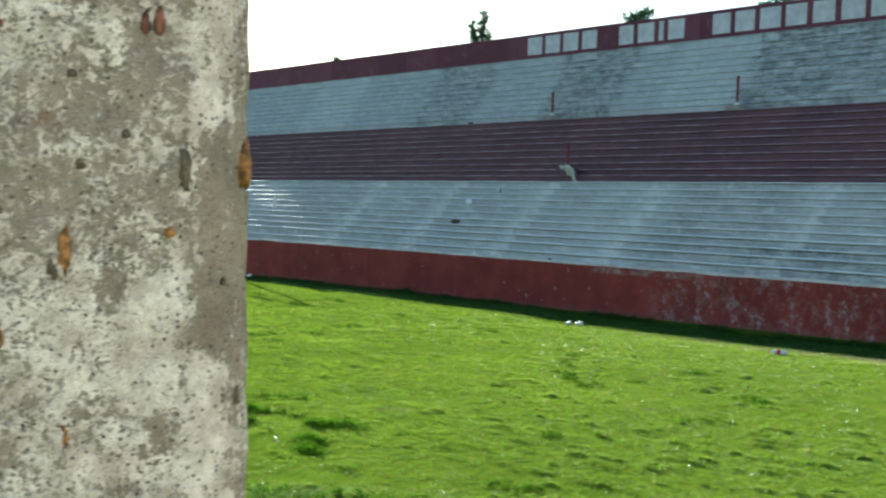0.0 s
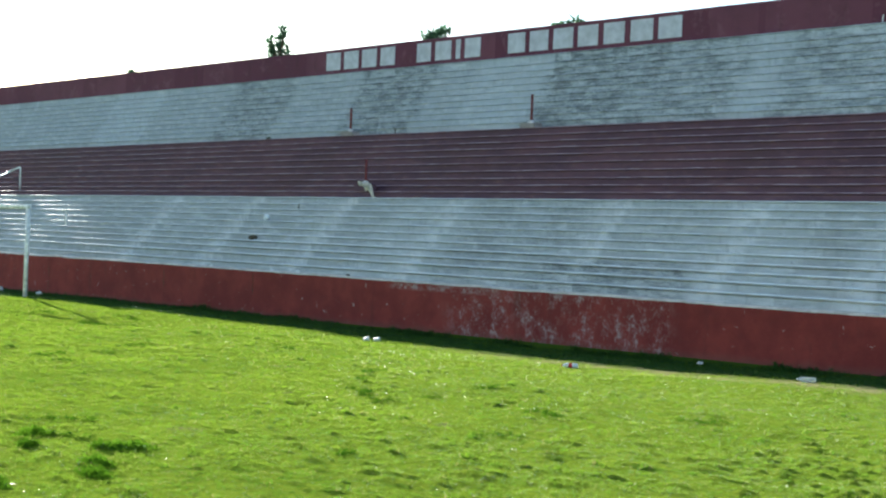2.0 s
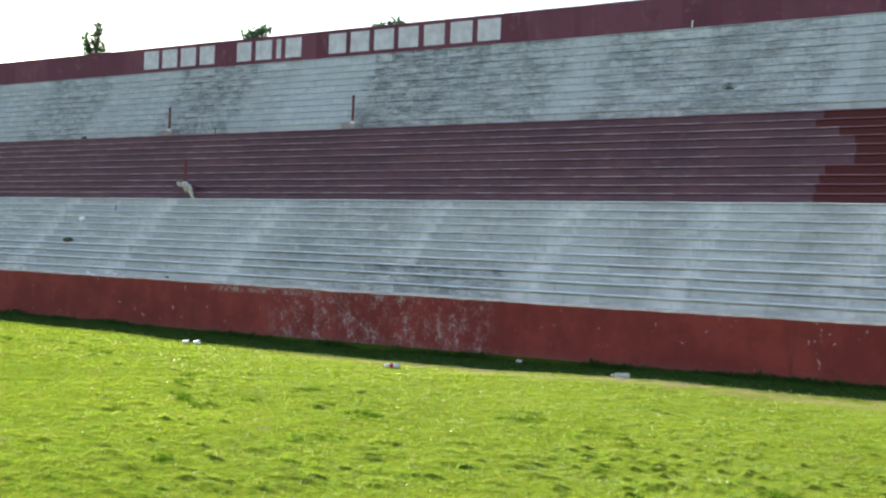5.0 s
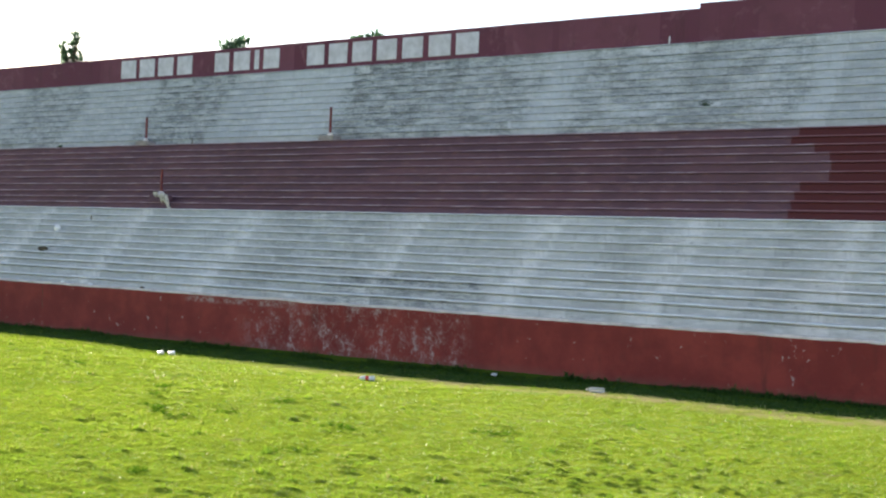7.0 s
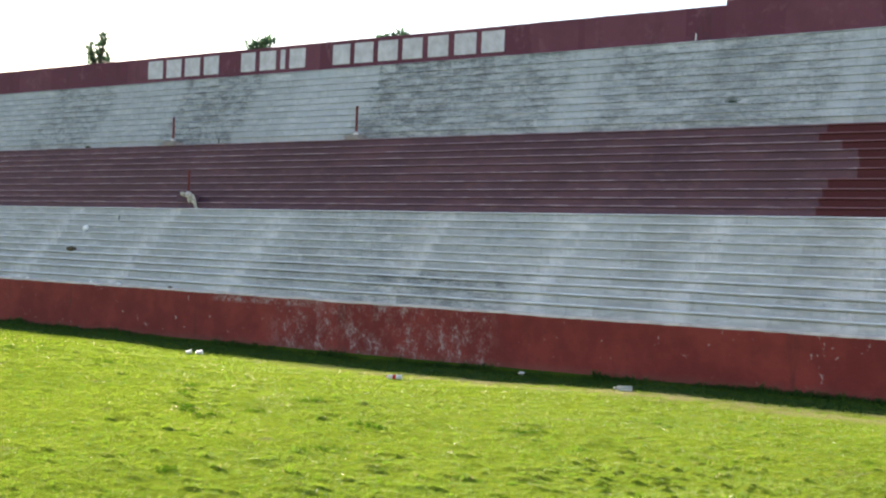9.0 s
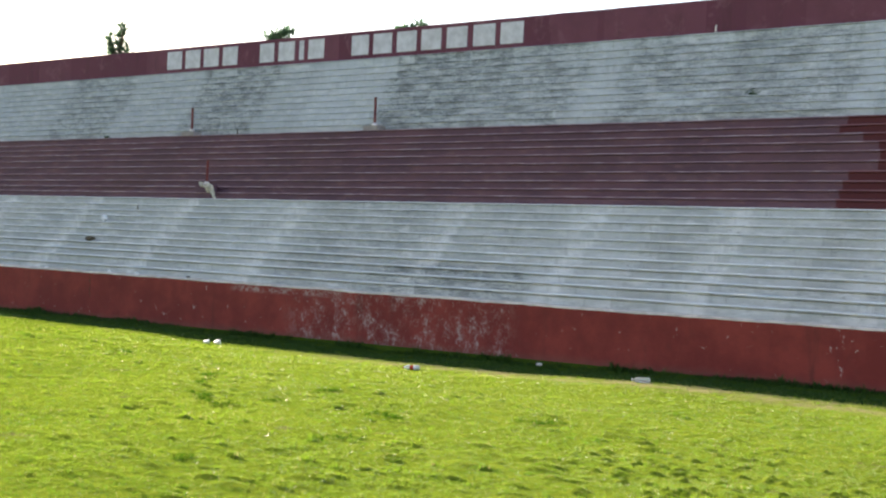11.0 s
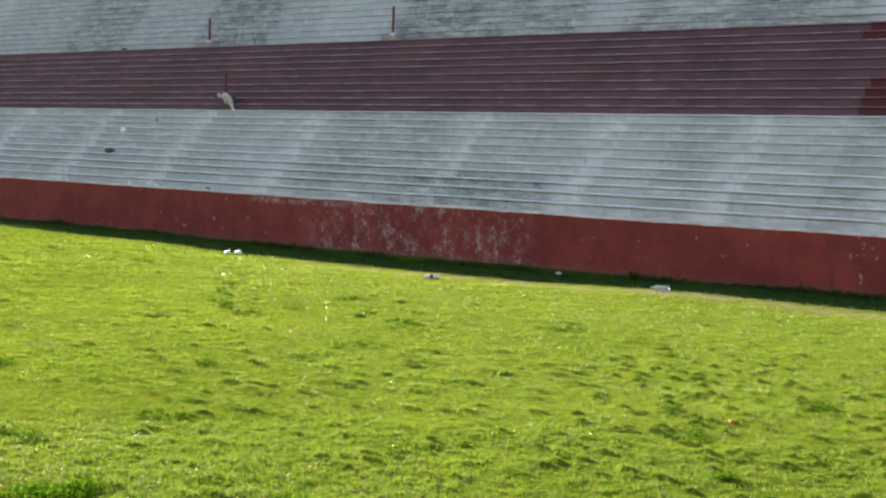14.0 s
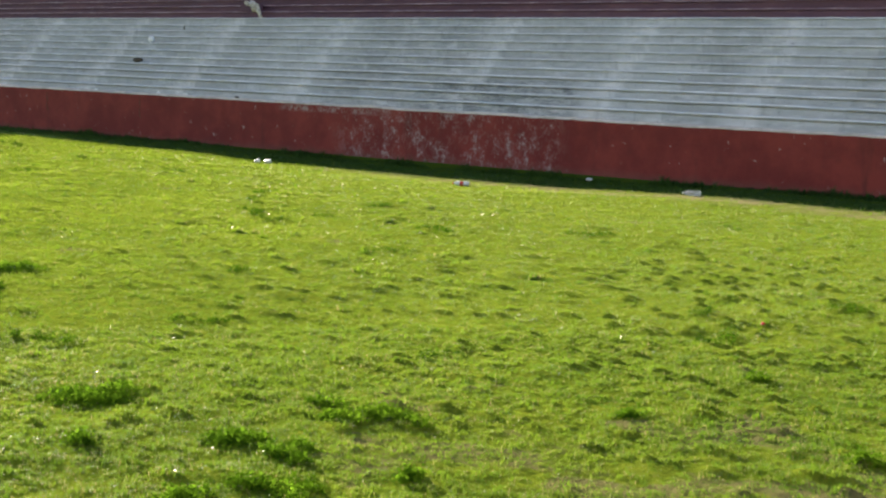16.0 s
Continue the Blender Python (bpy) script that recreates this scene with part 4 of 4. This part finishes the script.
def tree(x, y, h, crowns, seed, label):
    """Tapered trunk, limbs, and many leaf clumps inside crowns of (dx, z, half width, half height)."""
    rng = random.Random(seed)
    t = thing("tree", label, "tree", pose(x, y, 0))
    bm = bmesh.new()
    tube(bm, [(0, 0, -0.3), (0.05, 0, h * 0.4), (0, 0.05, h * 0.75), (0.02, 0, h * 0.96)], [0.2, 0.15, 0.09, 0.03], 9)
    for dx, cz, rw, rh in crowns:
        for _ in range(5):
            a = rng.uniform(0, 6.283)
            z0 = min(cz - rh * 0.3, h * 0.9)
            tube(bm, [(0, 0, z0 - rh * 0.4), (dx + rw * 0.5 * math.cos(a), rw * 0.5 * math.sin(a), cz + rng.uniform(-0.3, 0.5) * rh)], [0.04, 0.012], 6)
    part("trunk", bm, M_BARK, t)
    bm = bmesh.new()
    for dx, cz, rw, rh in crowns:
        for _ in range(int(620 * max(rw * rh, 0.06) ** 0.8)):
            while True:
                q = Vector((rng.uniform(-1, 1), rng.uniform(-1, 1), rng.uniform(-1, 1)))
                if q.length < 1 and noise.noise(q * 2.2 + Vector((seed, cz, 0))) > -0.12:
                    break
            c = Vector((dx + q.x * rw, q.y * rw, cz + q.z * rh))
            s = rng.uniform(0.08, 0.2)
            m = Matrix.Translation(c) @ Euler((rng.uniform(0.2, 1.7), rng.uniform(-0.8, 0.8), rng.uniform(0, 6.28))).to_matrix().to_4x4()
            bm.faces.new([bm.verts.new(m @ Vector(v)) for v in ((0, 0, 0), (0.35 * s, 0.6 * s, 0.1 * s), (0, 1.5 * s, 0), (-0.35 * s, 0.6 * s, 0.1 * s))])
    part("crown", bm, M_TREE, t)
    return t


tree(-42.4, 33.2, 9.6, [(-0.6, 9.3, 0.13, 0.36), (-0.42, 8.95, 0.2, 0.3), (0.1, 9.68, 0.13, 0.32), (-0.06, 9.25, 0.13, 0.3), (0.34, 8.92, 0.22, 0.22), (0.0, 8.4, 0.7, 0.45)], 1, "slim dark tree with a split crown behind the stand")
tree(-33.85, 33.2, 8.9, [(-0.35, 8.85, 0.35, 0.28), (0.2, 8.9, 0.35, 0.3), (0.0, 8.2, 0.8, 0.6)], 2, "low dark bushy tree behind the stand")
tree(-28.1, 33.2, 8.7, [(-0.2, 8.7, 0.4, 0.2), (0.3, 8.72, 0.3, 0.25), (0.0, 8.1, 0.8, 0.5)], 3, "low dark bushy tree behind the stand")
tree(-52.8, 33.2, 8.7, [(0.0, 8.75, 0.2, 0.2), (0.0, 8.1, 0.6, 0.5)], 4, "low dark tree behind the stand")

# ---------------------------------------------------------------- the pillar beside the camera


def pillar():
    """Square concrete post with a broad worn chamfer, near enough for its pits to show."""
    along, out = Vector((0.43, 0.9, 0)).normalized(), Vector((0.9, -0.43, 0)).normalized()
    corner = Vector((-0.8318, 0.4543, 0))
    p = thing("pillar", "square pitted concrete pillar with flaking whitewash and rust spots", "pillar")
    # outline seen from above: from the far side round the chamfer to the near face
    flat = []
    w = 0.4
    for i in range(61):
        flat.append((-w + (w - 0.036) * i / 60, 0.0))
    for i in range(1, 13):
        flat.append((-0.036 + 0.036 * (i / 12), -0.03 * (i / 12) ** 1.4))
    flat += [(0.0, -0.03 - 0.02 * i) for i in range(1, 6)] + [(0.0, -w), (-w, -w)]
    bm = bmesh.new()
    zs = [-0.3, 0.4, 0.9, 1.2] + [1.36 + 0.007 * i for i in range(92)] + [2.1, 2.5, 2.8]
    rows = []
    for z in zs:
        ring = []
        for s, d in flat:
            q = corner + along * (s - 0.033 * (z - 1.825)) + out * d
            q.z = z
            n = 0.003 * noise.noise(q * 22) + 0.0025 * noise.noise(q * 60) + 0.0018 * noise.noise(q * 150)
            ring.append(bm.verts.new(q + out * n + along * (0.003 * noise.noise(q * 30 + Vector((7, 7, 7))) if s > -0.03 else 0.0)))
        rows.append(ring)
    n = len(flat)
    for a, b in zip(rows, rows[1:]):
        for i in range(n):
            bm.faces.new((a[i], a[(i + 1) % n], b[(i + 1) % n], b[i]))
    bm.faces.new(rows[0][::-1])
    bm.faces.new(rows[-1])
    bmesh.ops.recalc_face_normals(bm, faces=bm.faces)
    part("shaft", bm, M_PILLAR, p, smooth=True)

    def blob(name, s, z, hw, hh, mat, deep=0.004, seed=0):
        bm = bmesh.new()
        bmesh.ops.create_icosphere(bm, subdivisions=3, radius=1.0)
        for v in bm.verts:
            k = 1 + 0.35 * noise.noise(v.co * 1.6 + Vector((seed * 3.3, 0, 0))) + 0.4 * noise.noise(v.co * 3.7 + Vector((0, seed * 2.1, 0)))
            taper = 1 - 0.3 * v.co.z
            q = corner + along * (s - 0.033 * (z - 1.825) + v.co.x * hw * k * taper) + out * (v.co.y * deep)
            v.co = Vector((q.x, q.y, z + v.co.z * hh * k))
        return part(name, bm, mat, p, smooth=True)

    px = 0.925 / 2483

    def at(x, y):
        return (x - 440) * px, 1.661 + ((x - 437) * 0.045 - (y - 441)) * px

    for i, (name, x, y, hw, hh, mat, deep) in enumerate((
            ("rust_spot", 118, 440, 15, 46, M_RUST, 0.0028), ("rust_spot", 431, 290, 11, 42, M_RUST, 0.006), ("rust_spot", 118, 773, 13, 23, M_RUST, 0.0028),
            ("rust_spot", 4, 590, 10, 28, M_RUST, 0.0028), ("rust_spot", 300, 412, 9, 9, M_RUST, 0.003), ("paint_flake", 256, 42, 8, 22, M_OLDRED, 0.002), ("paint_flake", 280, 36, 9, 24, M_OLDRED, 0.002), ("paint_flake", 6, 48, 7, 9, M_OLDRED, 0.003),
            ("pit", 326, 300, 11, 40, M_PIT, 0.002), ("pit", 95, 470, 8, 18, M_PIT, 0.002), ("pit", 130, 133, 8, 8, M_PIT, 0.003), ("pit", 222, 238, 7, 8, M_PIT, 0.003), ("pit", 143, 290, 10, 12, M_PIT, 0.003),
            ("pit", 8, 372, 6, 7, M_PIT, 0.003), ("pit", 101, 480, 6, 16, M_PIT, 0.003), ("pit", 393, 500, 5, 8, M_PIT, 0.003), ("pit", 418, 705, 5, 18, M_PIT, 0.003))):
        s, z = at(x, y)
        blob(name, s, z, hw * px, hh * px, mat, deep, i)
    return p


pillar()
